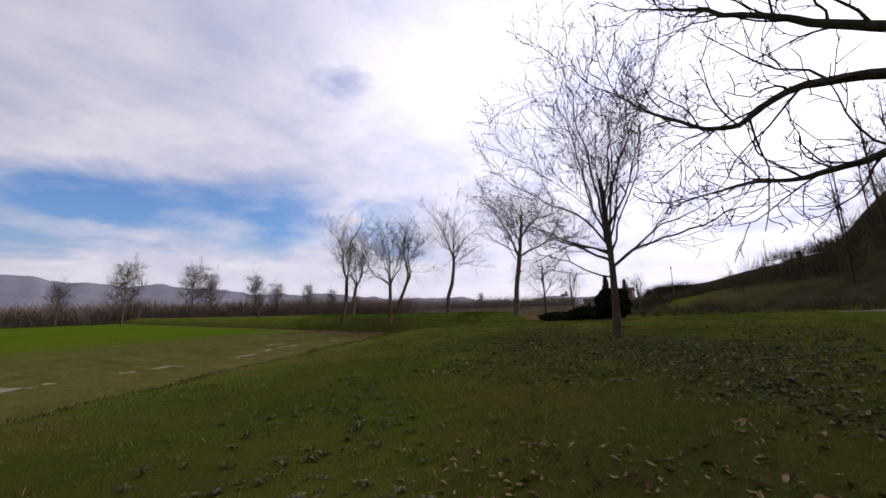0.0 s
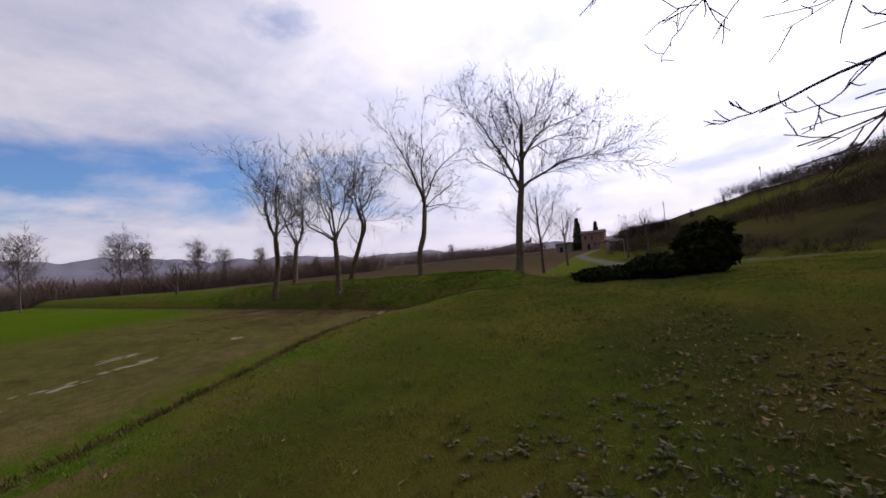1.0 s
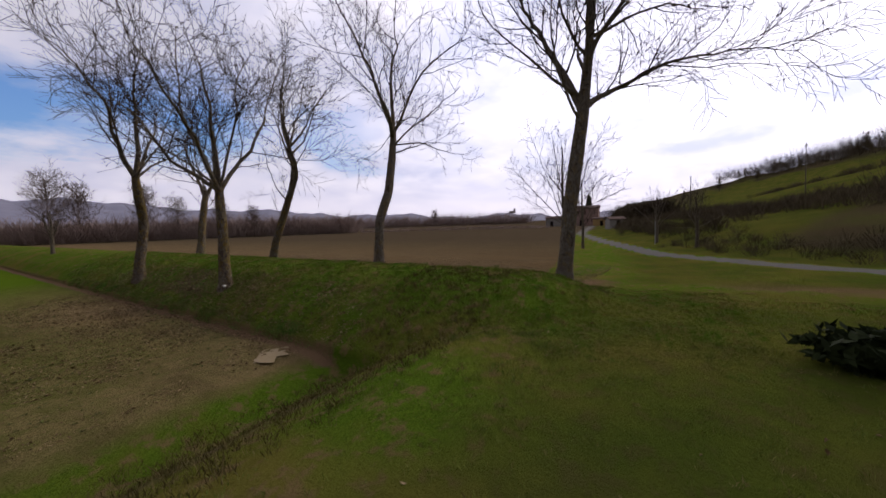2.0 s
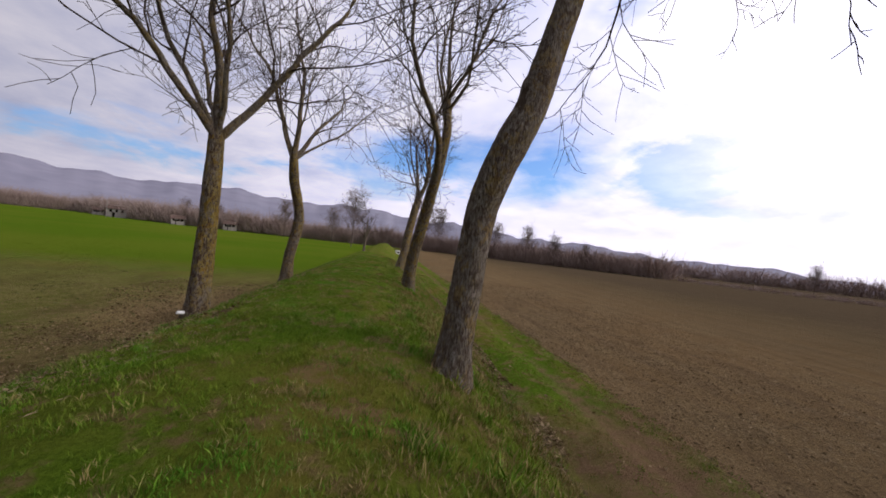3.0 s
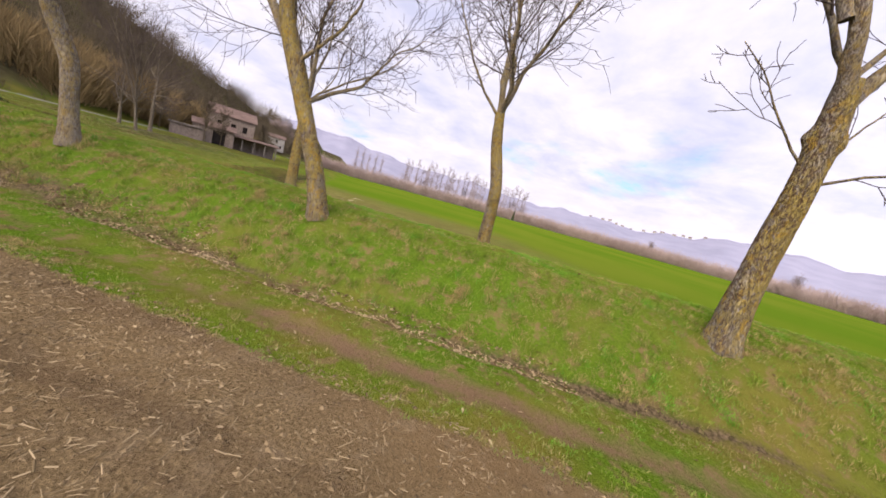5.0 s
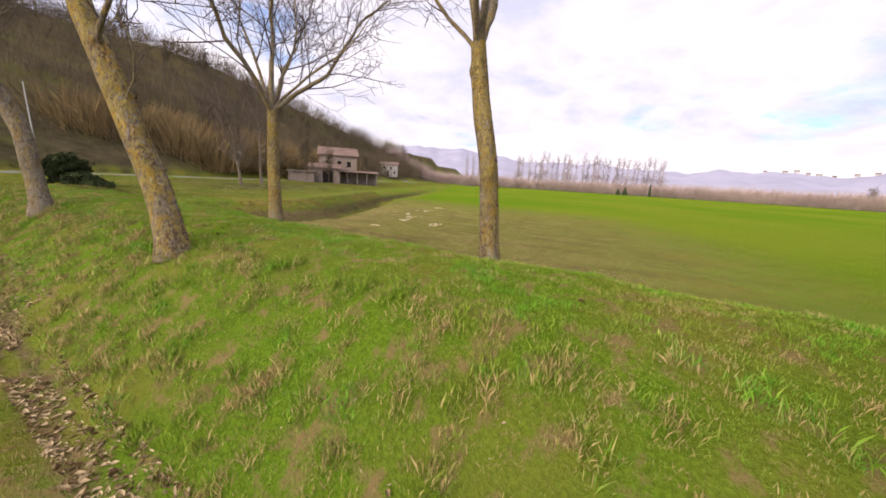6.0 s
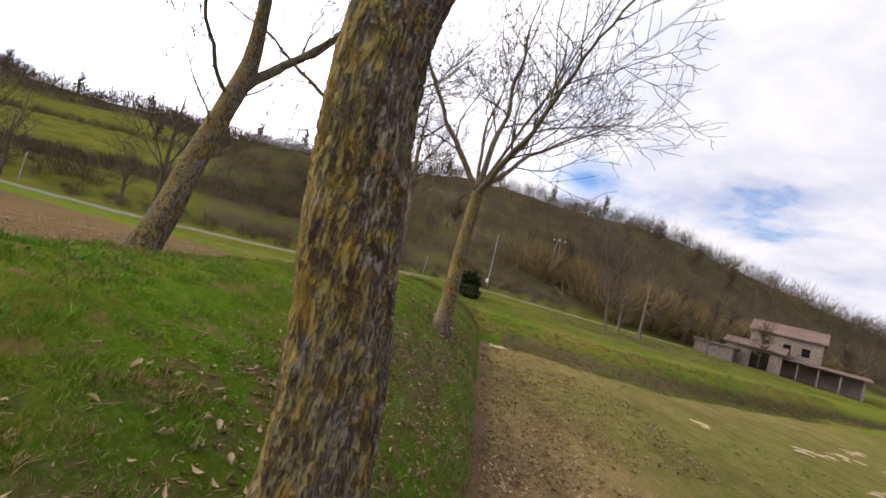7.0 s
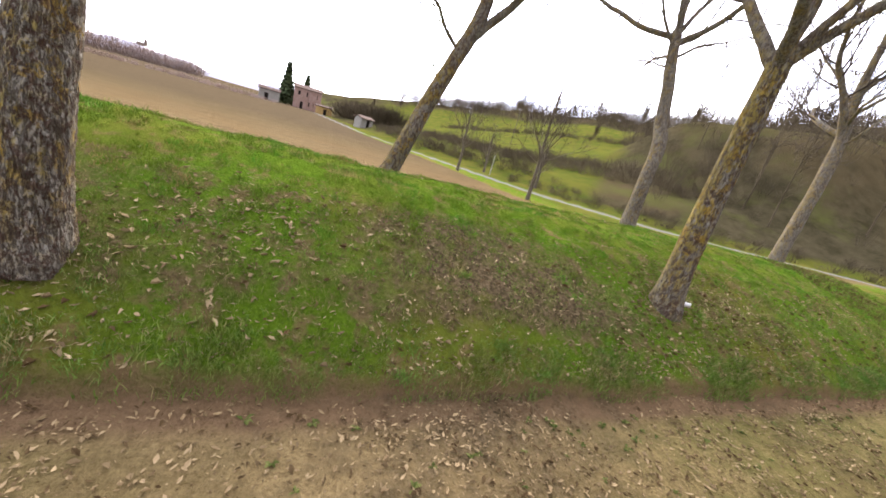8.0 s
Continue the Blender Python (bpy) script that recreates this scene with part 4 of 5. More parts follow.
def wooded(count, seed, lo=0.02, hi=1.05):
    """Spots on the wooded part of the hill."""
    r = np.random.default_rng(seed)
    az = np.radians(r.uniform(112, 262, count * 6))
    rad = 25 + 245 * np.sqrt(r.uniform(0, 1, count * 6))
    x, y = -2 - np.sin(az) * rad, 8 + np.cos(az) * rad
    rd = -to_line(x, y, ROAD)[0]
    away, u, crest = hill(x, y, rd)
    keep = (away > 5) & (u > lo) & (u < hi) & (zones(x, y)[1][:, 2] > 0.5)
    return np.stack([x[keep], y[keep]], -1)[:count]


w = np.concatenate([wooded(5200, 1), wooded(1800, 7, 0.02, 0.4)])
size = np.random.default_rng(2).uniform(1.8, 6.8, len(w)) * np.interp(np.hypot(w[:, 0], w[:, 1]), [40, 90, 160], [0.5, 0.8, 1.15])
scatter("hill_scrub", scrub_kinds, w, size, hill_twig, "brown leafless scrub and coppice covering the hillside", "scrub", 3)


def along(line, step, jitter, seed, rows=2, gap=2.0):
    r = np.random.default_rng(seed)
    out = []
    for (ax, ay), (bx, by) in zip(line, line[1:]):
        ll = math.hypot(bx - ax, by - ay)
        for k in range(int(ll / step)):
            for q in range(rows):
                u = (k + r.uniform(0, 1)) * step / ll
                out.append((ax + (bx - ax) * u + r.normal(0, jitter) - (by - ay) / ll * q * gap, ay + (by - ay) * u + r.normal(0, jitter) + (bx - ax) / ll * q * gap))
    return np.array(out)


def hedge(name, line, low, high, mat, label, seed, step=1.3, rows=2):
    s = along(line, step, 0.7, seed, rows)
    return scatter(name, hedge_kinds, s, np.random.default_rng(seed + 50).uniform(low, high, len(s)), mat, label, "hedge", seed + 90)


hedge("west_hedge", [(-190, -150), (-225, -60), (-235, 40), (-215, 130), (-150, 200)], 5.5, 9.5, hazed_hedge_twig, "leafless brown hedgerow along the far edge of the sown field", 11, 1.4, 3)
hedge("north_hedge", [(-150, 200), (-100, 165), (-40, 150)], 6.0, 11.0, hazed_hedge_twig, "leafless brown hedgerow beyond the fields", 12, 1.2, 3)
hedge("orchard_hedge", [(-40, 150), (8, 146), (60, 112), (85, 88)], 5.5, 9.5, hazed_hedge_twig, "tall leafless hedgerow behind the ploughed field", 20, 1.2, 3)
hedge("east_hedge", [(85, 88), (102, 50), (104, 22)], 1.1, 1.9, hazed_hedge_twig, "low brown hedge along the ploughed field", 13, 1.0)
hedge("far_woods", [(-140, 300), (-40, 260), (70, 240), (190, 170), (260, 80)], 7.0, 12.0, hazed_hedge_twig, "leafless far woods behind the hedges", 14, 2.4)
hedge("terrace_scrub", [(70, -8), (45, -16), (33, -20), (26, -24), (18, -31)], 0.9, 2.0, hill_twig, "brown scrub along the foot of the green terraces", 15, 0.6, 4)
hedge("upper_terrace_scrub", [(120, -30), (80, -42), (60, -52), (48, -66)], 1.0, 2.0, hill_twig, "brown scrub between the green terraces", 16, 1.0)
hedge("verge_scrub", [(30, -10.5), (22, -13.8), (15, -20.5), (8, -27.6), (-4, -33.2), (-16, -36)], 0.5, 1.2, hill_twig, "brown scrub along the upper verge of the road", 21, 0.6)
hedge("lane_thicket", [(126, 5), (110, -1), (97, -6)], 4.0, 6.5, hill_twig, "brown leafless thicket beside the red house", 25, 0.7, 4)
hedge("road_scrub", [(82, -3), (60, -3), (42, -9), (30, -14.5)], 0.9, 1.9, hill_twig, "low brown scrub above the road", 17, 0.7)


def far_tree(name, seed, tall, wide, label, category, group, spots, mat, slim=False, thick=1.0, count=46, subs=0):
    """A bare tree seen from afar; its copies share its meshes."""
    rng = random.Random(seed)
    made = None
    for x, y, s in spots:
        if made is None:
            made = new(name)
            trunk, crown = Tubes(), Tubes()
            trunk.add([(0, 0, -0.3), (0.1, 0, tall * 0.3), (0.05, 0.1, tall * 0.95)], [tall * 0.014 * min(1, thick + 0.25), tall * 0.011 * min(1, thick + 0.25), 0.02], 6)
            for k in range(count):
                h = tall * rng.uniform(0.22 if not slim else 0.12, 0.92)
                way = unit(rng.uniform(0, 360), rng.uniform(25, 60) if not slim else rng.uniform(60, 80))
                ll = (wide if not slim else tall * 0.28) * rng.uniform(0.5, 1.0) * (1.15 - 0.6 * h / tall)
                line = wander(rng, Vector((0, 0, h)), way, ll, 4, 0.15, 0.08)
                crown.add(line, [w * thick for w in (0.09, 0.07, 0.055, 0.04, 0.02)], 3)
                for q in range(subs or (7 if not slim else 4)):
                    i = rng.randrange(1, 4)
                    sub = wander(rng, line[i], line[i + 1] - line[i] + Vector((rng.gauss(0, 1), rng.gauss(0, 1), rng.gauss(0.2, 0.6))) * ll * 0.2, ll * rng.uniform(0.3, 0.6), 2, 0.2, 0.05)
                    crown.add(sub, [w * thick for w in (0.05, 0.04, 0.018)], 3)
                    for _ in range(3 if subs else 0):
                        tip = wander(rng, sub[1], sub[2] - sub[1] + Vector((rng.gauss(0, 1), rng.gauss(0, 1), rng.gauss(0.1, 0.6))) * ll * 0.12, ll * rng.uniform(0.2, 0.4), 2, 0.25, 0.02)
                        crown.add(tip, [w * thick for w in (0.035, 0.03, 0.015)], 3)
            trunk.done("trunk", mat, made)
            tagged(crown.done("crown", mat, made), kind="stuff")
            tagged(made, label, category, group)
            made.location, made.scale = (x, y, land_at(x, y)), (s, s, s)
        else:
            copy_thing(made, pose(x, y, land_at(x, y), 0, 0, rng.uniform(0, 360)) @ Matrix.Scale(s, 4))


r = random.Random(4)
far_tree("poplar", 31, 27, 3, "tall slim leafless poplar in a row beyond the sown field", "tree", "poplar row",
         [(-242 + 6 * math.sin(k), -78 + k * 2.7 + r.uniform(-0.8, 0.8), r.uniform(0.85, 1.12)) for k in range(34)], hazed_poplar_twig, True, thick=0.6, subs=4)
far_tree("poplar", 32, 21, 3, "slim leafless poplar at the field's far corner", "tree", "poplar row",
         [(-228, -112 + k * 5.0, r.uniform(0.8, 1.1)) for k in range(5)], hazed_poplar_twig, True, thick=0.6, subs=4)
far_brown = material("hedgerow tree wood", two_tone((0.120, 0.090, 0.072), (0.200, 0.155, 0.130), 0.5, 0.05, place), 0.95)
far_tree("field_tree", 33, 13, 6.5, "broad leafless tree in the far hedgerow", "tree", "hedgerow trees",
         [(-9.5, 101, 1.2), (14, 134, 1.25), (21, 138, 1.1), (34, 128, 1.05), (41, 124, 0.85), (50, 116, 0.8), (-20, 134, 0.8), (-36, 130, 0.8), (-90, 172, 0.7), (66, 104, 0.5), (-200, 150, 0.7), (-228, 90, 0.6), (98, 62, 0.45), (-190, -140, 0.8),
          (-70, 158, 0.6), (58, 110, 0.65)], far_brown, thick=0.5, count=42, subs=10)
far_tree("hill_tree", 34, 8, 3.2, "bare tree standing out on the crest of the hill", "tree", "trees on the hill",
         [(-2 - math.sin(radians(a)) * d, 8 + math.cos(radians(a)) * d, s) for a, d, s in
          ((128, 150, 1.0), (133, 160, 0.9), (138, 150, 1.1), (143, 150, 1.0), (147, 140, 1.2), (151, 150, 1.1), (156, 150, 1.2), (160, 140, 1.0), (164, 148, 1.2), (172, 145, 1.0), (181, 146, 1.1),
           (190, 146, 1.0), (200, 150, 1.2), (207, 155, 1.1), (213, 160, 1.2), (219, 166, 1.1), (225, 172, 1.2), (231, 180, 1.0), (237, 186, 1.1), (242, 190, 1.0), (247, 196, 0.9), (252, 205, 0.9),
           (256, 215, 0.8), (260, 230, 0.9), (264, 240, 0.8), (223, 95, 0.8), (230, 110, 0.7), (150, 70, 0.9), (158, 62, 1.0), (166, 58, 0.8), (186, 62, 0.9), (196, 70, 0.8))], hill_twig)
far_tree("slope_tree", 35, 10, 2.3, "tall slender bare tree on the slope above the road", "tree", "trees above the road",
         [(14, -29.5, 1.0), (17, -30, 1.05), (18.5, -32.5, 1.2), (21, -33, 1.0), (24, -35, 1.1), (27, -33.5, 0.9), (31, -37, 1.1), (36, -38, 1.0), (16, -36, 1.2), (22, -39, 1.2), (10, -35, 0.9), (40, -36, 0.8)], hill_twig, thick=0.32, count=17, subs=3)
far_tree("farm_tree", 36, 6, 2.6, "bare tree standing before the old farm", "tree", "trees by the farm",
         [(-26.5, -26.0, 0.95), (-37.2, -34.6, 0.95), (-48.0, -36.5, 1.0), (-31.0, -38.5, 1.0), (-50.0, -42.0, 1.1), (-40.0, -45.0, 1.3), (-48.0, -46.5, 1.2)], hill_twig, thick=0.4)
brush_mat = material("russet brush wood", two_tone((0.100, 0.070, 0.030), (0.185, 0.128, 0.058), 0.6, 0.1, place), 0.95)
hedge("farm_brush", [(-20, -39), (-32, -45), (-44, -49), (-66, -58)], 3.4, 6.4, brush_mat, "brown brush growing round the old farm", 18, 0.5, 3)
hedge("hill_brush", [(-10, -44), (-20, -48), (-32, -54), (-46, -58)], 3.0, 6.0, brush_mat, "russet brush on the slope above the road", 26, 0.6, 3)
hedge("west_thicket", [(-215, -150), (-250, -60), (-258, 40), (-240, 130), (-165, 215)], 6.0, 10.5, hazed_hedge_twig, "leafless thicket behind the far hedgerow", 19, 2.0, 2)

# ---- distance ----
HILL_AZ = [-180, -130, -110, -95, -84, -75, -68, -61, -45, -24, -8, 0, 20, 40, 61, 75, 90, 105, 118, 126, 140, 180]
HILL_EL = [2, 2, 2.5, 2.6, 1.2, 0.5, 1.0, 0.9, 1.6, 2.8, 3.8, 4.4, 4.6, 4.2, 4.4, 3.0, 3.2, 3.6, 4.6, 5.2, 4, 2]


def far_height(az, r):
    """Height of the far hills in a direction (degrees from +y towards -x) at a distance."""
    el = np.interp((az + 180) % 360 - 180, HILL_AZ, HILL_EL) + 0.22 * np.sin(az * 0.33) + 0.14 * np.sin(az * 0.9 + 1) + 0.06 * np.sin(az * 2.7)
    return -2 + (1900 * np.tan(np.radians(np.maximum(el, 0.2))) + 2) * smooth(900, 1900, r)


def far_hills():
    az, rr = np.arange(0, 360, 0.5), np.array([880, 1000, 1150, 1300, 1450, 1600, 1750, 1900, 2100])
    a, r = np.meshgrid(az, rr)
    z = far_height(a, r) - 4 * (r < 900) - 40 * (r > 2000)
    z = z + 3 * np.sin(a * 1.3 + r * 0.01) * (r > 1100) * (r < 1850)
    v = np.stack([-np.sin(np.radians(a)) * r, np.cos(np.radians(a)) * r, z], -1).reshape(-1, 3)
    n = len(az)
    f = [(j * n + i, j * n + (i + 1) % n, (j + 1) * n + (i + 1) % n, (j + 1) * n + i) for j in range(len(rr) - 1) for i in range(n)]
    # blue-grey distance haze is painted into the hillside colour
    m = material("hazed far hillside", two_tone((0.200, 0.195, 0.235), (0.260, 0.250, 0.290), 0.012, 0.004, place), 1.0)
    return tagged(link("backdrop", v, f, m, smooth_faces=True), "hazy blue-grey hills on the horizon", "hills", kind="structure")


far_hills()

# ---- buildings ----
stone_mat = material("rubble stone", two_tone((0.10, 0.076, 0.058), (0.21, 0.165, 0.13), 4.0, 0.7, place), 0.95, 0.03)
plaster_mat = material("weathered plaster", two_tone((0.21, 0.19, 0.16), (0.31, 0.285, 0.245), 3.0, 0.5, place), 0.9)
white_mat = material("white paint", two_tone((0.62, 0.61, 0.58), (0.74, 0.73, 0.70), 5.0, 0.8, place), 0.8)
pink_mat = material("faded red plaster", two_tone((0.24, 0.150, 0.118), (0.34, 0.235, 0.190), 2.0, 0.4, place), 0.9)
ochre_mat = material("ochre boards", two_tone((0.34, 0.22, 0.08), (0.46, 0.31, 0.13), 3.0, 0.6, place), 0.85)
tile_mat = material("old roof tiles", two_tone((0.075, 0.05, 0.04), (0.16, 0.11, 0.085), 5.0, 0.8, place), 0.9, 0.03)
# near-black colour that stands in for the shade inside openings
dark_mat = material("dark opening", two_tone((0.010, 0.008, 0.007), (0.022, 0.018, 0.015), 3.0, 0.8, place), 0.95)
post_mat = material("grey timber", two_tone((0.085, 0.07, 0.055), (0.18, 0.15, 0.12), 6.0, 1.0, place), 0.9)


def box(name, parent, at, size, mat, label="", bevel=0.02, turn=0.0):
    """A bevelled block; at is the middle of its foot, in the parent's own measure."""
    bm = bmesh.new()
    bmesh.ops.create_cube(bm, size=1.0)
    bmesh.ops.scale(bm, vec=size, verts=bm.verts)
    bmesh.ops.bevel(bm, geom=bm.edges[:], offset=min(bevel, min(size) * 0.3), segments=1, affect="EDGES")
    me = bpy.data.meshes.new(name)
    bm.to_mesh(me)
    bm.free()
    me.materials.append(mat)
    ob = new(name, me)
    ob.parent = parent
    ob.matrix_basis = pose(at[0], at[1], at[2] + size[2] / 2, 0, 0, turn)
    if label:
        ob["label"] = label
    return ob


def pitched(name, parent, at, size, mat, over=0.3):
    """A gabled roof with a thickness; the ridge runs along x."""
    w, d, h = size[0] / 2 + over, size[1] / 2 + over, size[2]
    t = 0.16
    v = []
    for x in (-w, w):
        v += [(x, -d, 0), (x, 0, h), (x, d, 0), (x, d, t), (x, 0, h + t), (x, -d, t)]
    f = [(0, 1, 4, 5), (1, 2, 3, 4), (6, 11, 10, 7), (7, 10, 9, 8), (0, 6, 7, 1), (1, 7, 8, 2), (3, 9, 10, 4), (4, 10, 11, 5), (0, 5, 11, 6), (2, 8, 9, 3)]
    me = bpy.data.meshes.new(name)
    me.from_pydata(v, [], f)
    me.materials.append(mat)
    ob = new(name, me)
    ob.parent = parent
    ob.location = at
    return ob


def gable(name, parent, at, wide, high, thick, mat):
    """The triangle of wall under a roof's end."""
    v = [(dx, y, z) for dx in (-thick / 2, thick / 2) for y, z in ((-wide / 2, 0), (wide / 2, 0), (0, high))]
    me = bpy.data.meshes.new(name)
    me.from_pydata(v, [], [(0, 2, 1), (3, 4, 5), (0, 1, 4, 3), (1, 2, 5, 4), (2, 0, 3, 5)])
    me.materials.append(mat)
    ob = new(name, me)
    ob.parent = parent
    ob.location = at
    return ob


def house(name, x, y, turn, size, wall, roof, label, category, windows=(), doors=(), group="", rise=1.3, sink=0.4):
    """Walls, gabled roof, and openings set into the front (-y) wall: (x, height, width, tall)."""
    w, d, h = size
    h = h + sink
    thing = new(name)
    thing.matrix_basis = pose(x, y, land_at(x, y) - sink, 0, 0, turn)
    for nm, at, s in (("wall", (0, d / 2 - 0.15, 0), (w, 0.3, h)), ("wall", (-w / 2 + 0.15, 0, 0), (0.3, d - 0.62, h)), ("wall", (w / 2 - 0.15, 0, 0), (0.3, d - 0.62, h))):
        box(nm, thing, at, s, wall)
    cuts = sorted([(a - ww / 2, a + ww / 2, b + sink, b + sink + hh) for a, b, ww, hh in (*windows, *doors)])
    left = -w / 2
    front = -d / 2 + 0.15
    for a, b, lo, hi in cuts:
        if a - left > 0.05:
            box("wall", thing, ((a + left) / 2, front, 0), (a - left, 0.3, h), wall)
        if lo > 0.5:
            box("wall", thing, ((a + b) / 2, front, 0), (b - a, 0.3, lo), wall)
        if h - hi > 0.05:
            box("wall", thing, ((a + b) / 2, front, hi), (b - a, 0.3, h - hi), wall)
        # a dark panel closes each opening in place of an unlit room
        nm = "window" if lo > sink + 0.3 else "doorway"
        box(nm, thing, ((a + b) / 2, front + 0.09, lo), (b - a, 0.06, hi - lo), dark_mat)
        left = b
    if w / 2 - left > 0.05:
        box("wall", thing, ((left + w / 2) / 2, front, 0), (w / 2 - left, 0.3, h), wall)
    if rise:
        for sx in (-1, 1):
            gable("gable", thing, (sx * (w / 2 - 0.15), 0, h), d - 0.1, rise, 0.28, wall)
        pitched("roof", thing, (0, 0, h), (w, d, rise), roof)
    else:
        box("roof", thing, (0, 0, h), (w + 0.5, d + 0.5, 0.22), roof)
    return tagged(thing, label, category, group)


# the old farm beside the road, its front turned to the fields
FARM = 222
house("farmhouse", -43.6, -39.6, FARM - 90 + 8, (6.6, 5.4, 4.8), stone_mat, tile_mat, "derelict two-storey stone farmhouse with a tiled roof", "house",
      windows=[(-1.8, 2.9, 0.7, 1.0), (0.2, 2.9, 0.7, 1.0), (1.9, 2.9, 0.7, 1.0)], rise=1.5)
house("stone_barn", -39.0, -38.0, FARM - 90 + 8, (5.4, 4.0, 2.3), stone_mat, tile_mat, "low stone barn with a dark open archway", "barn", doors=[(0.7, 0.0, 1.7, 2.0)], rise=0.8)
house("stone_outhouse", -34.2, -37.6, FARM - 90 + 8, (3.9, 2.8, 1.5), stone_mat, post_mat, "small grey outhouse with a flat slab roof", "shed", rise=0)


def lean_to(x, y, turn):
    thing = new("lean_to")
    thing.matrix_basis = pose(x, y, land_at(x, y) - 0.1, 0, 0, turn)
    box("back_wall", thing, (0, 1.6, 0), (7.4, 0.25, 2.3), stone_mat)
    for k in range(5):
        box("post", thing, (-3.4 + 1.7 * k, -1.5, 0), (0.18, 0.18, 2.1), post_mat)
    box("beam", thing, (0, -1.5, 2.1), (7.4, 0.18, 0.18), post_mat)
    ob = box("roof", thing, (0, 0, 2.3), (7.9, 3.9, 0.14), tile_mat)
    ob.rotation_euler = (radians(5), 0, 0)
    return tagged(thing, "open timber lean-to with posts and a dark roof", "shed")


lean_to(-43.6, -34.6, FARM - 90 + 8)
house("cottage", -118, -91, 130, (7.5, 6.0, 4.6), plaster_mat, tile_mat, "pale plastered house beside the road", "house", windows=[(-2.0, 2.9, 0.8, 1.1), (0.8, 2.9, 0.8, 1.1), (2.4, 0.9, 0.8, 1.1)], doors=[(-0.4, 0, 1.0, 2.1)])
house("red_house", 133.6, 16.1, 275, (8.6, 7.0, 6.4), pink_mat, tile_mat, "two-storey house with faded red walls by the field", "house",
      windows=[(-2.6, 4.2, 0.9, 1.3), (0.0, 4.2, 0.9, 1.3), (2.6, 4.2, 0.9, 1.3), (2.4, 1.3, 0.9, 1.3), (0.4, 1.3, 0.9, 1.3)], doors=[(-1.8, 0, 1.1, 2.2)], rise=1.1)
house("ochre_shed", 127.5, 10.2, 275, (5.0, 3.2, 2.4), ochre_mat, tile_mat, "low ochre wooden shed beside the red house", "shed", doors=[(0.3, 0, 1.0, 1.8)], rise=0.5)
house("grey_shed", 130.5, 27.3, 275, (6.0, 4.0, 3.0), plaster_mat, tile_mat, "low grey shed beside a conifer", "shed", doors=[(-0.8, 0, 1.2, 2.0)], rise=0.8)
house("white_cottage", 84.5, 0.6, 300, (3.4, 2.8, 1.9), plaster_mat, tile_mat, "small pale hut above the road", "hut", doors=[(0.3, 0, 0.9, 1.8)], rise=0.6)
r = random.Random(8)
for x, y, s in ((-114, 168, 0.75), (-84, 155, 0.5), (-62, 150, 0.5), (-130, 180, 0.45)):
    house("field_house", x, y, 20 + r.uniform(-12, 12), (9 * s, 6 * s, 4.6 * s), plaster_mat, tile_mat, "white house among the trees beyond the sown field", "house",
          windows=[(-2.6 * s, 2.8 * s, 1.0, 1.2), (0.0, 2.8 * s, 1.0, 1.2), (2.6 * s, 2.8 * s, 1.0, 1.2)], doors=[(-1.3 * s, 0, 1.1, 2.0)], group="houses beyond the field")


def village_house(k):
    az, rr = 66 + k * 1.15 + r.uniform(-0.4, 0.4), r.uniform(1700, 1790)
    x, y = -math.sin(radians(az)) * rr, math.cos(radians(az)) * rr
    thing = new("village_house")
    thing.matrix_basis = pose(x, y, float(far_height(np.array([az]), np.array([rr]))[0]) - 1.0, 0, 0, az + r.uniform(-15, 15))
    w = r.uniform(9, 15)
    box("wall", thing, (0, 0, 0), (w, 9, 6), plaster_mat)
    pitched("roof", thing, (0, 0, 6), (w, 9, 2.4), tile_mat)
    for q in (-1, 1):
        box("window", thing, (q * w * 0.25, -4.52, 4.2), (1.6, 0.1, 1.9), dark_mat)
    return tagged(thing, "pale village house on the far hill", "house", "far village")


for k in range(13):
    village_house(k)


def castle():
    rr = 1700
    for az, w, h in ((-68.6, 26, 9), (-69.0, 9, 18)):
        x, y = -math.sin(radians(az)) * rr, math.cos(radians(az)) * rr
        thing = new("hilltop_tower" if h > 10 else "hilltop_hall")
        thing.matrix_basis = pose(x, y, float(far_height(np.array([az]), np.array([rr]))[0]) - 1.0, 0, 0, az)
        box("wall", thing, (0, 0, 0), (w, 10, h), stone_mat)
        pitched("roof", thing, (0, 0, h), (w, 10, 2.5), tile_mat)
        tagged(thing, "stone tower on the far hilltop" if h > 10 else "long stone building on the far hilltop", "building")


castle()

# ---- poles, markers and small things in the distance ----


pole_mat = material("weathered concrete", two_tone((0.24, 0.23, 0.21), (0.34, 0.33, 0.30), 6.0, 0.8, place), 0.9)


def pole(x, y, tall, label, lean=(0.0, 0.0), arm=True, mat=None, case=False):
    thing = new("utility_pole")
    thing.location = (x, y, land_at(x, y) - 0.3)
    t = Tubes()
    t.add([(0, 0, 0), (lean[0] / 2, lean[1] / 2, tall / 2), (lean[0], lean[1], tall)], [0.07, 0.058, 0.045], 10)
    me = t.done("shaft", mat or pole_mat, None)
    me.parent = thing
    if arm:
        box("crossarm", thing, (lean[0], lean[1], tall - 0.5), (1.2, 0.1, 0.1), post_mat)
        for k in (-0.5, 0.0, 0.5):
            box("insulator", thing, (lean[0] + k, lean[1], tall - 0.4), (0.08, 0.08, 0.16), white_mat)
    if case:
        box("meter_box", thing, (0.18, 0.05, 1.0), (0.3, 0.24, 0.5), white_mat)
    return tagged(thing, label, "pole", "utility poles")


pole(-4.2, -33.5, 7.4, "pale concrete utility pole beside the road", (0.25, 0.1), False, case=True)
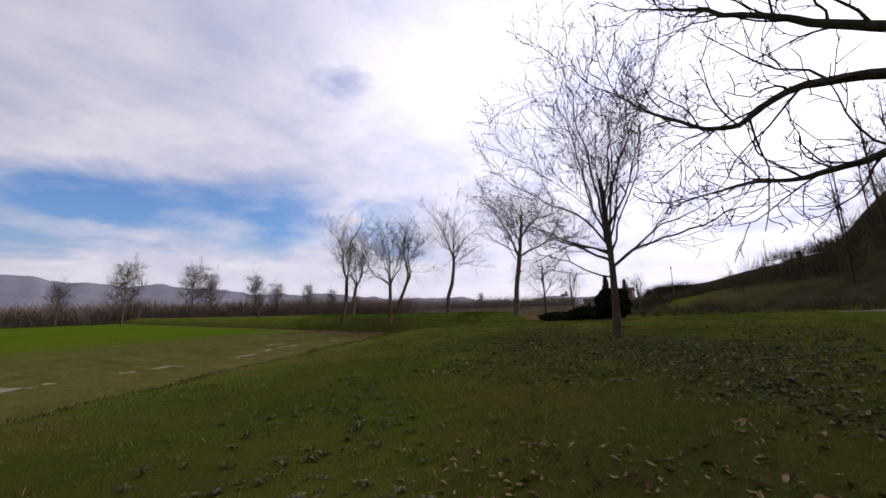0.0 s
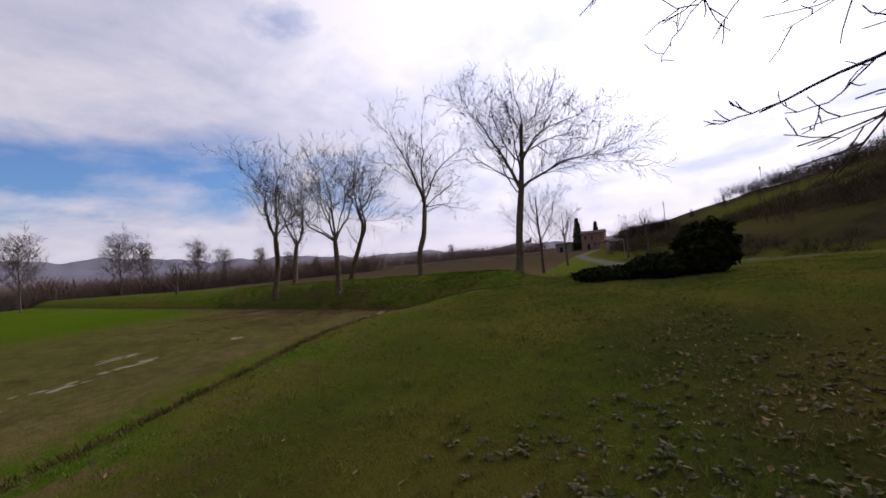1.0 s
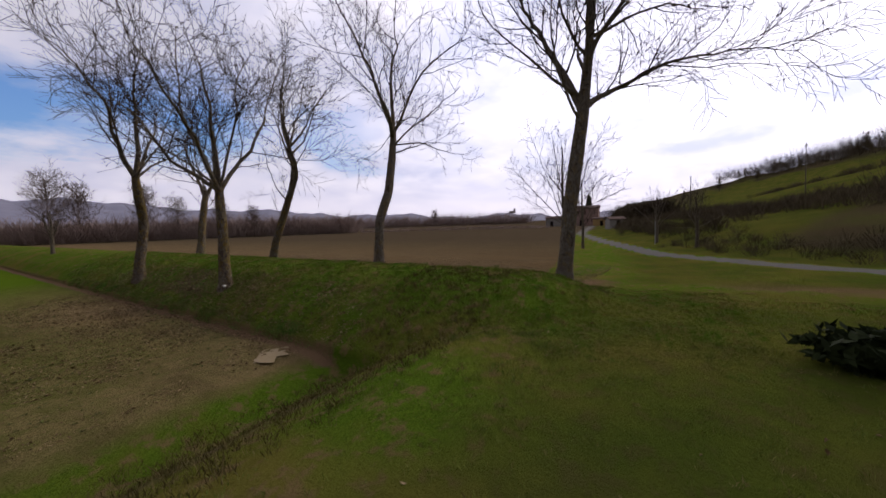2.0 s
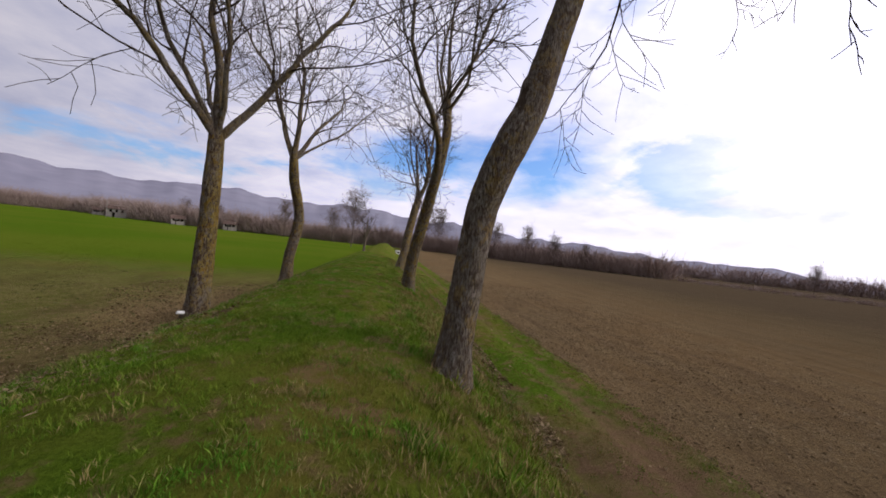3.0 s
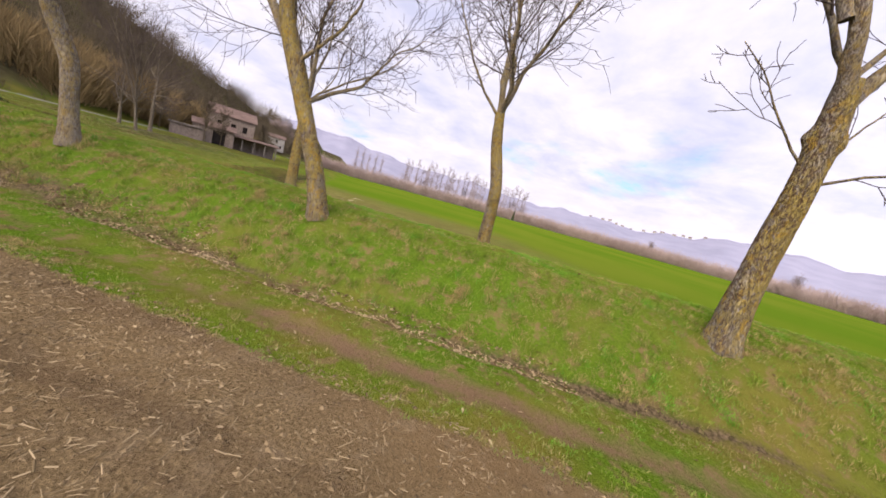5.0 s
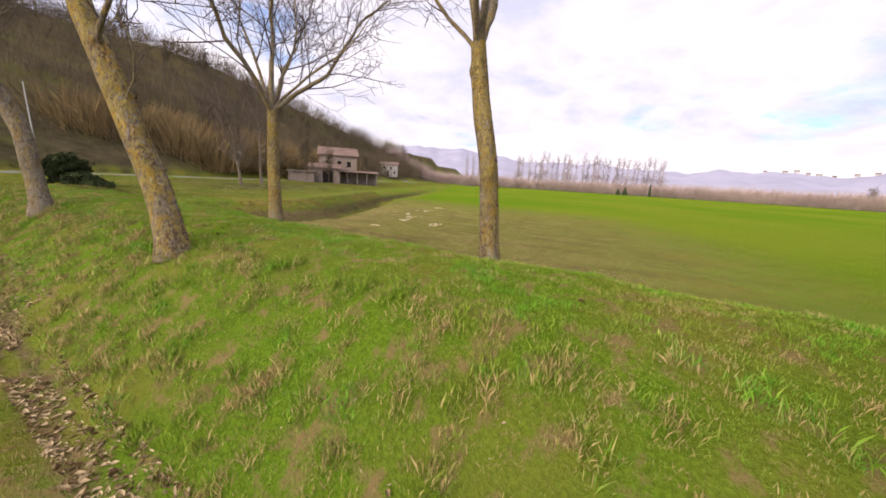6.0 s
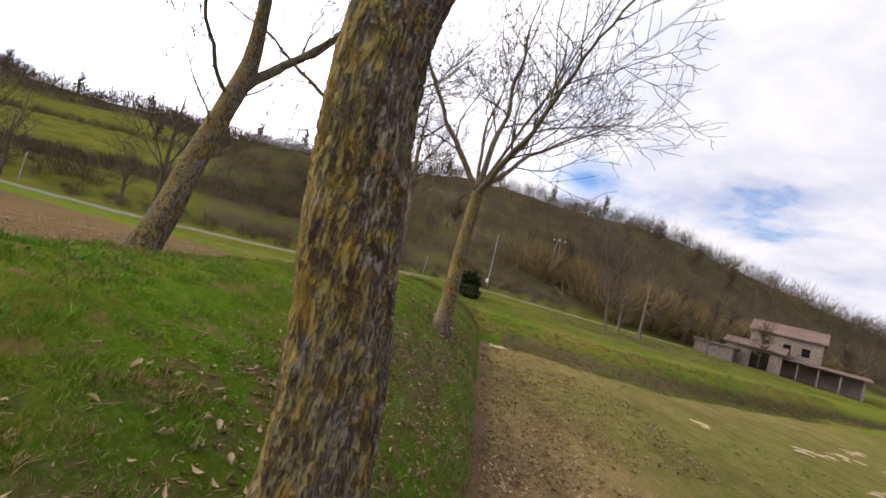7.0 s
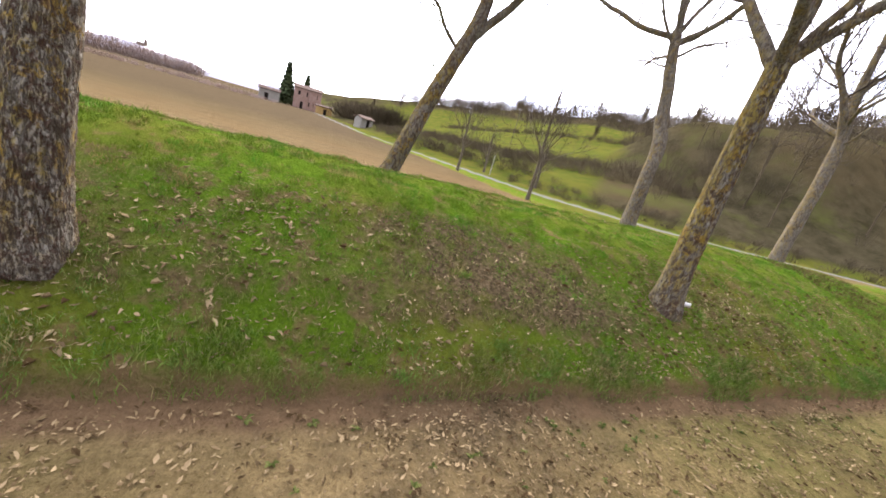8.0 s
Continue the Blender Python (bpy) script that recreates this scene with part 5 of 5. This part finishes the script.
pole(62, -27, 8.0, "wooden utility pole with crossarm on the terraced hill", (-0.2, 0.2), True, post_mat)
pole(52, -13, 6.5, "thin wooden utility pole near the road", (0.0, 0.0), True, post_mat)
pole(-98, 138, 7.0, "pale utility pole at the far side of the sown field", (0, 0), False)


def twin_pole(x, y, tall, label):
    """Two timber legs that lean together, tied by a rail and a crossarm."""
    thing = new("twin_pole")
    thing.location = (x, y, land_at(x, y) - 0.3)
    for k in (-1, 1):
        t = Tubes()
        t.add([(0.85 * k, 0, 0), (0.5 * k, 0.02, tall * 0.5), (0.14 * k, 0.0, tall)], [0.13, 0.11, 0.09], 10)
        t.done("leg", post_mat, None).parent = thing
    box("tie_rail", thing, (0, 0.11, tall * 0.45), (1.2, 0.1, 0.14), post_mat)
    box("crossarm", thing, (0, 0.1, tall - 0.7), (1.9, 0.12, 0.12), post_mat)
    for k in (-0.85, 0.0, 0.85):
        box("insulator", thing, (k, 0.1, tall - 0.58), (0.1, 0.1, 0.2), white_mat)
    return tagged(thing, label, "pole", "utility poles")


twin_pole(-13.3, -44.0, 7.5, "weathered two-legged timber pole with a crossarm on the slope")


def road_marker(x, y):
    thing = new("road_marker")
    thing.location = (x, y, land_at(x, y) - 0.1)
    box("post", thing, (0, 0, 0), (0.07, 0.07, 2.4), pole_mat)
    box("plate", thing, (0, 0.02, 2.0), (0.17, 0.04, 0.26), plaster_mat)
    return tagged(thing, "pale-topped marker post beside the road", "post", "road markers")


road_marker(3.6, -29.8)
road_marker(31.0, -9.4)


def white_hut(x, y):
    thing = new("field_cabinet")
    thing.matrix_basis = pose(x, y, land_at(x, y) - 0.05, 0, 0, 12)
    box("body", thing, (0, 0, 0), (0.8, 0.7, 0.7), white_mat, bevel=0.05)
    box("hatch", thing, (0.05, -0.36, 0.2), (0.4, 0.05, 0.35), dark_mat)
    box("lid", thing, (0, 0, 0.7), (0.9, 0.8, 0.08), white_mat)
    return tagged(thing, "small white cabinet with a dark hatch at the track's end", "cabinet")


white_hut(3.0, 68.0)


conifer_mat = material("conifer needles", two_tone((0.040, 0.054, 0.026), (0.095, 0.118, 0.056), 3.0, 0.6, place), 0.85)


def conifer(x, y, tall, wide, label, seed):
    """A dark evergreen: whorls of drooping boughs with many small sprays."""
    rng = random.Random(seed)
    thing = new("conifer")
    thing.location = (x, y, land_at(x, y) - 0.1)
    t = Tubes()
    t.add([(0, 0, 0), (0, 0, tall * 0.5), (0, 0, tall)], [tall * 0.02, tall * 0.014, 0.02], 8)
    me = t.done("trunk", bark_dark, None)
    me.parent = thing
    v, f = [], []
    for k in range(1500):
        h = tall * (0.08 + 0.92 * rng.random() ** 1.25)
        rad = wide * (1.05 - h / tall) * rng.uniform(0.2, 1.0) * (0.75 + 0.25 * math.sin(h * 5))
        a = rng.uniform(0, 6.283)
        c = Vector((math.cos(a) * rad, math.sin(a) * rad, h - rad * 0.25))
        s = Vector((rng.gauss(0, 1), rng.gauss(0, 1), rng.gauss(0, 0.5))).normalized() * tall * 0.05
        q = s.cross(Vector((rng.gauss(0, 1), rng.gauss(0, 1), rng.gauss(0, 1)))).normalized() * tall * 0.03
        n = len(v)
        v += [tuple(c - s - q), tuple(c + s - q * 0.3), tuple(c + s * 0.6 + q), tuple(c - s * 0.7 + q)]
        f.append((n, n + 1, n + 2, n + 3))
    ob = link("foliage", v, f, conifer_mat)
    ob.parent = thing
    tagged(ob, kind="stuff")
    return tagged(thing, label, "tree", "conifers")


conifer(137.0, 23.0, 13.5, 4.4, "dark conifer behind the grey shed", 3)
conifer(144.0, 17.2, 11.6, 3.4, "smaller dark conifer beside the red house", 4)
for k, (dx, dy, s, wide) in enumerate(((-218, 6, 6.2, 1.1), (-218.5, -6, 4.6, 2.6), (-219, -9.5, 3.6, 2.4))):
    conifer(dx, dy, s, wide, "slim dark evergreen in the far hedge", 10 + k)


def evergreen_clump(x, y):
    """A big rounded evergreen with a low spread of cut brush at its side."""
    rng = np.random.default_rng(77)
    thing = new("evergreen_bush")
    thing.location = (x, y, land_at(x, y) - 0.1)
    lobes = [((0, 0.3, 1.0), (1.05, 1.05, 1.02), 5200, "crown"), ((-0.3, 1.8, 0.42), (0.9, 1.25, 0.52), 2400, "side_growth"), ((-0.5, 3.6, 0.22), (0.7, 1.5, 0.36), 1600, "low_growth")]
    for c, rad, count, nm in lobes:
        d = rng.normal(0, 1, (count, 3))
        d /= np.linalg.norm(d, axis=1)[:, None]
        lump = 0.86 + 0.16 * np.sin(d[:, 0] * 6 + 1) * np.sin(d[:, 1] * 7) + 0.10 * np.sin(d[:, 2] * 11 + d[:, 0] * 5)
        p = d * np.array(rad) * (lump * rng.uniform(0.82, 1.06, count))[:, None] + np.array(c)
        p[:, 2] = np.maximum(p[:, 2], 0.02)
        s = rng.normal(0, 1, (count, 3))
        s = s / np.linalg.norm(s, axis=1)[:, None] * 0.11
        q = np.cross(s, rng.normal(0, 1, (count, 3)))
        q = q / np.linalg.norm(q, axis=1)[:, None] * 0.05
        v = np.stack([p - s, p + q, p + s, p - q], 1).reshape(-1, 3)
        f = np.arange(count * 4).reshape(-1, 4)
        ob = link(nm, v, f, bush_mat)
        ob.parent = thing
        tagged(ob, kind="stuff")
        g, n = [], 14
        for i in range(9):
            th = math.pi * (i + 0.5) / 9
            for j in range(n):
                ph = 2 * math.pi * j / n
                g.append((c[0] + rad[0] * 0.8 * math.sin(th) * math.cos(ph), c[1] + rad[1] * 0.8 * math.sin(th) * math.sin(ph), max(0.0, c[2] + rad[2] * 0.8 * math.cos(th))))
        core = link("inner_growth", g, [(i * n + j, i * n + (j + 1) % n, (i + 1) * n + (j + 1) % n, (i + 1) * n + j) for i in range(8) for j in range(n)], bush_mat)
        core.parent = thing
    return tagged(thing, "large dark evergreen bush with cut brush heaped beside it", "bush")


evergreen_clump(-2.4, -17.2)

# sawn stub low on one of the trees
stub = Tubes()
stub.add([(-3.06, 3.16, land_at(-2.92, 3.29) + 0.10), (-3.15, 3.08, land_at(-2.92, 3.29) + 0.12)], [0.04, 0.034], 10)
stub.f.append(tuple(range(10, 20)))
stub.done("sawn_stub", white_mat, slope_tree, "pale sawn branch stub")

# ---- water ----


def water_build(n):
    p = place(n)
    return n.mix(n.noise(p, 2.0, 3.0, 0.5), (0.24, 0.170, 0.075), (0.31, 0.228, 0.108)), n.noise(p, 9.0, 2.0, 0.5)


water_mat = material("muddy water", water_build, 0.5, 0.006, shine=0.16)


def puddle(x, y, lx, ly, turn, seed):
    """Shallow water with a ragged shore, lying in the hollows."""
    rr, pts = random.Random(seed), []
    c, s = math.cos(radians(turn)), math.sin(radians(turn))
    for j in range(26):
        a = 2 * math.pi * j / 26
        q = 1 + 0.34 * math.sin(a * 3 + seed) + 0.26 * math.sin(a * 5 + 2 * seed) + 0.15 * math.sin(a * 9 + seed) + rr.uniform(-0.14, 0.14)
        px, py = math.cos(a) * lx * q, math.sin(a) * ly * q
        pts.append((x + px * c - py * s, y + px * s + py * c))
    shore = np.array([(x + (p[0] - x) * m, y + (p[1] - y) * m) for p in pts for m in (0.2, 0.5, 0.8, 1.0)])
    z = float(np.percentile(land(shore[:, 0], shore[:, 1]), 28)) + 0.004
    return tagged(link("puddle", [(px, py, z) for px, py in pts], [tuple(range(26))], water_mat), "shallow puddle of muddy water on the bare field", "puddle", "puddles")


for k, (x, y, lx, ly, turn) in enumerate(((-5.0, -2.15, 0.42, 0.52, 8), (-11.4, 0.2, 0.5, 0.2, 8), (-14.8, -0.4, 0.5, 0.26, 14), (-16.8, -1.5, 0.45, 0.27, 25), (-18.6, -3.0, 0.5, 0.3, 30),
                                           (-22.4, -4.2, 0.6, 0.3, 30), (-14.6, 1.9, 0.6, 0.2, 18), (-26.0, -5.0, 0.6, 0.35, 30))):
    rr = random.Random(k)
    for q in range(4):
        m = 1.2 if q == 0 else rr.uniform(0.25, 0.6)
        px, py = (x, y) if q == 0 else (x + rr.uniform(-1.6, 1.6) * lx, y + rr.uniform(-1.2, 1.2) * max(ly, 0.4))
        puddle(px, py, lx * m, ly * m, turn + rr.uniform(-8, 8), 4 * k + q)

# ---- litter, straw, clods and grass ----


def leaf_kind(rng, size):
    """A dead leaf, curled along its rib, bent and torn at the edge."""
    n = 6
    v = []
    curl, tip, bow = rng.uniform(0.2, 2.2), rng.uniform(-0.4, 0.6), rng.uniform(-0.5, 1.3)
    wide, hook = rng.uniform(0.10, 0.26), rng.uniform(-0.35, 0.35)
    for i in range(n):
        u = i / (n - 1) - 0.5
        w = wide * (1 - abs(2 * u) ** 1.5) + 0.012
        a, b = w * rng.uniform(0.6, 1.2), w * rng.uniform(0.6, 1.2)
        z, y = 0.10 + tip * u + bow * u * u, hook * u * u
        v += [(u, y - a, z + curl * a * rng.uniform(0.5, 1.3)), (u, y, z), (u, y + b, z + curl * b * rng.uniform(0.5, 1.3))]
    f = []
    for i in range(n - 1):
        for k in (0, 1):
            q = i * 3 + k
            f.append((q, q + 3, q + 4, q + 1))
    return np.array(v) * size, np.array(f)


def tuft_kind(rng, blades, tall, spread, wide):
    v, f = [], []
    for k in range(blades):
        a, b = rng.uniform(0, 6.283, 2)
        x, y = rng.normal(0, spread, 2)
        h, lean = tall * rng.uniform(0.5, 1.1), tall * rng.uniform(0.15, 0.8)
        n = len(v)
        sx, sy = math.cos(b) * wide, math.sin(b) * wide
        mx, my = x + math.cos(a) * lean * 0.35, y + math.sin(a) * lean * 0.35
        v += [(x, y, 0), (mx + sx, my + sy, h * 0.5), (mx - sx, my - sy, h * 0.55), (x + math.cos(a) * lean, y + math.sin(a) * lean, h)]
        f += [(n, n + 1, n + 2), (n + 2, n + 1, n + 3)]
    return np.array(v), np.array(f)


def straw_kind(rng, count, size):
    v, f = [], []
    for k in range(count):
        a = rng.uniform(0, 6.283)
        c = np.array([*rng.normal(0, 0.5, 2), 0.05]) * size
        d = np.array([math.cos(a), math.sin(a), rng.normal(0, 0.12)]) * size * rng.uniform(0.25, 0.9)
        s = np.array([-math.sin(a), math.cos(a), 0]) * size * rng.uniform(0.03, 0.10)
        n = len(v)
        for e in (-1, 1):
            v += [c + d * e + s, c + d * e - s, c + d * e + np.array([0, 0, size * 0.06])]
        f += [(n, n + 1, n + 4, n + 3), (n + 1, n + 2, n + 5, n + 4), (n + 2, n, n + 3, n + 5)]
    return np.array(v), np.array(f)


def clod_kind(rng):
    v = np.array([(1, 0, 0), (-1, 0, 0), (0, 1, 0), (0, -1, 0), (0, 0, 0.8), (0, 0, -0.5)]) * rng.uniform(0.6, 1.3, (6, 3)) + rng.normal(0, 0.15, (6, 3))
    return v, np.array([(0, 2, 4), (2, 1, 4), (1, 3, 4), (3, 0, 4), (2, 0, 5), (1, 2, 5), (3, 1, 5), (0, 3, 5)])


def weed_kind(rng):
    """A low rosette of broad leaves."""
    v, f = [], []
    for k in range(7):
        a = rng.uniform(0, 6.283)
        c, s, ll, h = math.cos(a), math.sin(a), rng.uniform(0.6, 1.1), rng.uniform(0.15, 0.6)
        n = len(v)
        v += [(0, 0, 0.05), (c * ll * 0.5 - s * 0.2, s * ll * 0.5 + c * 0.2, h), (c * ll, s * ll, h * 0.8), (c * ll * 0.5 + s * 0.2, s * ll * 0.5 - c * 0.2, h)]
        f.append((n, n + 1, n + 2, n + 3))
    return np.array(v), np.array(f)


def spread(count, x0, x1, y0, y1, seed, weight=None):
    r = np.random.default_rng(seed)
    p = np.stack([r.uniform(x0, x1, count), r.uniform(y0, y1, count)], -1)
    if weight is not None:
        p = p[r.uniform(0, 1, count) < weight(p[:, 0], p[:, 1])]
    return p


def clumped(p, lo, hi, seed):
    """Sizes that run in clumps, long in some places and short in others."""
    return sizes_for(p, lo, hi, seed) * (0.95 + 0.3 * rough_noise(p[:, 0], p[:, 1], 2.3, 1.0) + 0.22 * rough_noise(p[:, 0], p[:, 1], 5.9, 3.0))


def sizes_for(p, lo, hi, seed):
    return np.random.default_rng(seed).uniform(lo, hi, len(p))


krng = np.random.default_rng(9)
leaves = [leaf_kind(krng, 1.0) for _ in range(16)]
tufts = [tuft_kind(krng, 10, 1.0, 0.42, 0.038) for _ in range(8)]
straws = [straw_kind(krng, 3, 1.0) for _ in range(8)]
clods = [clod_kind(krng) for _ in range(8)]
weeds = [weed_kind(krng) for _ in range(6)]


def on_bank(x, y):
    return ((x > -3.9) & (x < 3.1)) * (0.45 + 0.55 * (rough_noise(x, y, 0.9, 4.0) > -0.2))


def patchy(s, seed, cut):
    return lambda x, y: (rough_noise(x, y, s, seed) + 0.5 * rough_noise(x, y, s * 2.7, seed + 1) > cut) * 1.0


p = spread(50000, -4, 3.1, -12, 24, 21, on_bank)
hub = spread(3400, -3.7, 3.1, -9, 22, 20)
near = np.random.default_rng(19).normal(0, 0.085, (len(hub) * 9, 2))
ring = np.repeat(hub, 9, axis=0) + near
ring_size = np.random.default_rng(18).uniform(0.04, 0.09, len(ring)) * np.exp(-(np.hypot(near[:, 0], near[:, 1]) / 0.16) ** 2) * np.repeat(np.random.default_rng(17).uniform(0.6, 1.15, len(hub)), 9) + 0.02
ring_size = ring_size * (1 + 0.6 * (ring[:, 0] > 0.9))
grass_size = np.concatenate([clumped(p, 0.028, 0.058, 22), ring_size])
p = np.concatenate([p, ring])
scatter("bank_grass", tufts, p, grass_size, grass_mat, "green winter grass covering the bank", "grass", 23, 0.01)
p = spread(9000, 2.9, 5.6, -8, 26, 24, lambda x, y: ((np.abs(x - 4.58) > 0.3) & (np.abs(x - 3.3) > 0.2)) * 1.0)
scatter("track_grass", tufts, p, sizes_for(p, 0.03, 0.08, 25), grass_mat, "short grass between the wheel ruts", "grass", 26, 0.01)
p = spread(42000, -30, 2, -26, -6, 27, lambda x, y: (-to_line(x, y, LIP)[0] < 0.6) * (0.4 + 0.6 * (rough_noise(x, y, 0.7, 2.0) > 0)))
scatter("terrace_grass", tufts, p, clumped(p, 0.03, 0.085, 28), dull_grass, "short grass on the terrace", "grass", 29, 0.01)
rank_mat = material("rank ditch grass", two_tone((0.050, 0.041, 0.012), (0.150, 0.118, 0.042), 5.0, 0.6, place, 0.6), 0.75)
p = spread(30000, -30, 0, -22, 0, 30, lambda x, y: ((-to_line(x, y, LIP)[0] > 0.2) & (-to_line(x, y, LIP)[0] < 3.3)) * 1.0)
scatter("ditch_grass", tufts, p, sizes_for(p, 0.06, 0.15, 31), rank_mat, "rank brown grass in the ditch", "grass", 32, 0.01)
p = spread(3000, -3.6, 3.0, -6, 22, 36, patchy(1.7, 3.0, 0.35))
scatter("long_grass", tufts, p, sizes_for(p, 0.045, 0.08, 37), grass_mat, "longer tussocks of grass on the bank", "grass", 38, 0.01)
p = spread(8000, -4.06, -3.66, -3, 20, 33, lambda x, y: 0.25 + 0.75 * (rough_noise(x, y, 2.7, 1.0) > 0.0))
scatter("overhanging_grass", tufts, p, clumped(p, 0.045, 0.10, 34), grass_mat, "long grass hanging over the worn foot of the bank", "grass", 35, 0.01)

p = np.concatenate([spread(17000, -3.95, -1.6, -4, 14, 41, lambda x, y: smooth(-1.6, -2.7, x) * (0.35 + 0.65 * (rough_noise(x, y, 0.9, 3.0) + 0.5 * rough_noise(x, y, 2.4, 4.0) > -0.1))), spread(1100, -4, 3, -10, 22, 42, patchy(0.5, 5.0, 0.1)),
                    spread(3000, 2.6, 3.3, -7, 6, 48, patchy(0.7, 1.0, -0.2)), spread(11000, 3.0, 3.48, -7, 14, 43, patchy(0.7, 1.0, -0.4)),
                    spread(500, 3.4, 6.0, -6, 22, 45)])
scatter("fallen_leaves", leaves, p, 0.028 + 0.062 * sizes_for(p, 0.0, 1.0, 46) ** 1.6, leaf_mat, "dry brown fallen leaves lying on the grass", "leaves", 47, 0.0)
p = spread(5200, -3.95, -1.4, -4, 15, 81, lambda x, y: 0.3 + 0.7 * (rough_noise(x, y, 1.2, 2.0) > -0.1))
scatter("slope_stalks", straws, p, 0.015 + 0.035 * sizes_for(p, 0.0, 1.0, 82) ** 1.8, straw_mat, "dead pale stalks lying in the grass of the slope", "straw", 83, -0.006)
p = np.concatenate([spread(17000, -9, -4.05, -3, 14, 44, patchy(0.6, 2.0, -0.25)), spread(7000, -5.9, -4.25, -3, 14, 84, patchy(1.1, 4.0, -0.15))])
brown_leaf = material("brown field leaf", two_tone((0.080, 0.050, 0.022), (0.310, 0.222, 0.118), 3.0, 1.1, place, 0.75), 0.8)
scatter("field_leaves", leaves, p, 0.018 + 0.058 * sizes_for(p, 0.0, 1.0, 49) ** 1.8, brown_leaf, "curled brown leaves blown over the sown field", "leaves", 50, -0.004)
p = np.concatenate([spread(26000, -26, -4, -25, -11, 51, lambda x, y: smooth(-4.4, -7.2, -to_line(x, y, LIP)[0]) * (0.07 + 0.93 * (rough_noise(x, y, 0.9, 6.0) + 0.6 * rough_noise(x, y, 2.3, 2.0) > 0.05)) * smooth(-8, -12.5, x)),
                    spread(900, -28, 0, -20, -7, 52, patchy(0.6, 4.0, 0.2))])
scatter("terrace_leaves", leaves, p, sizes_for(p, 0.03, 0.085, 53), brown_leaf, "pale dead leaves strewn over the terrace", "leaves", 54, 0.0)
p = spread(5500, -26, -12, -25, -13, 55, lambda x, y: smooth(-2.8, -5.5, -to_line(x, y, LIP)[0]) * (rough_noise(x, y, 0.6, 7.0) > -0.2) * smooth(-11.5, -15, x))
q = spread(5200, -21.5, -14, -24.5, -18.2, 58, lambda x, y: smooth(-3.8, -6.2, -to_line(x, y, LIP)[0]) * smooth(-14, -16.5, x) * (0.3 + 0.7 * (rough_noise(x, y, 2.6, 1.0) > -0.3)))
pale_leaf = material("bleached leaf", two_tone((0.050, 0.046, 0.022), (0.25, 0.205, 0.118), 3.0, 1.1, place, 0.75), 0.8)
scatter("leaf_drift", leaves, q, 0.03 + 0.07 * sizes_for(q, 0.0, 1.0, 59) ** 1.3, pale_leaf, "bleached curled leaves drifted under the trees", "leaves", 60, -0.01)
scatter("terrace_weeds", weeds, p, sizes_for(p, 0.03, 0.085, 56), pale_weed, "grey-green weeds among the leaves", "weeds", 57, 0.0)
p = spread(30000, 5.3, 16, -8, 24, 61, lambda x, y: smooth(16, 9, x) * (0.12 + 0.88 * (rough_noise(x, y, 0.6, 8.0) + 0.7 * rough_noise(x, y, 2.1, 3.0) > 0.0)))
scatter("maize_straw", straws, p, 0.016 + 0.075 * sizes_for(p, 0.0, 1.0, 62) ** 2.2, straw_mat, "broken pale maize straw on the ploughed soil", "straw", 63, 0.0)
p = spread(34000, 5.3, 13, -8, 24, 73, lambda x, y: smooth(15, 8, x) * (0.3 + 0.7 * (rough_noise(x, y, 0.8, 5.0) > -0.2)))
scatter("maize_husks", leaves, p, 0.014 + 0.046 * sizes_for(p, 0.0, 1.0, 74) ** 1.9, straw_mat, "torn dry maize husks lying on the ploughed soil", "husks", 75, 0.0)
clod_mat = material("soil clod", two_tone((0.080, 0.054, 0.027), (0.195, 0.138, 0.072), 9.0, 1.0, place, 0.5), 0.95)
p = spread(26000, 5.3, 15, -8, 24, 64, lambda x, y: smooth(18, 7, x))
scatter("soil_clods", clods, p, 0.007 + 0.028 * sizes_for(p, 0.0, 1.0, 65) ** 2.2, clod_mat, "brown clods of ploughed soil", "soil", 66, 0.0)
sand_clod = material("tan clod", two_tone((0.10, 0.065, 0.030), (0.24, 0.165, 0.085), 9.0, 1.0, place, 0.5), 0.95)
p = spread(7000, -12, -4.1, -3, 15, 67)
scatter("field_crumbs", clods, p, sizes_for(p, 0.006, 0.02, 68), sand_clod, "tan crumbs of soil on the sown field", "soil", 69, 0.0)
p = spread(1200, -13, -4.2, -3, 15, 70, patchy(0.8, 9.0, 0.0))
scatter("field_weeds", weeds, p, sizes_for(p, 0.03, 0.08, 71), weed_mat, "seedlings scattered over the sown field", "weeds", 72, 0.0)
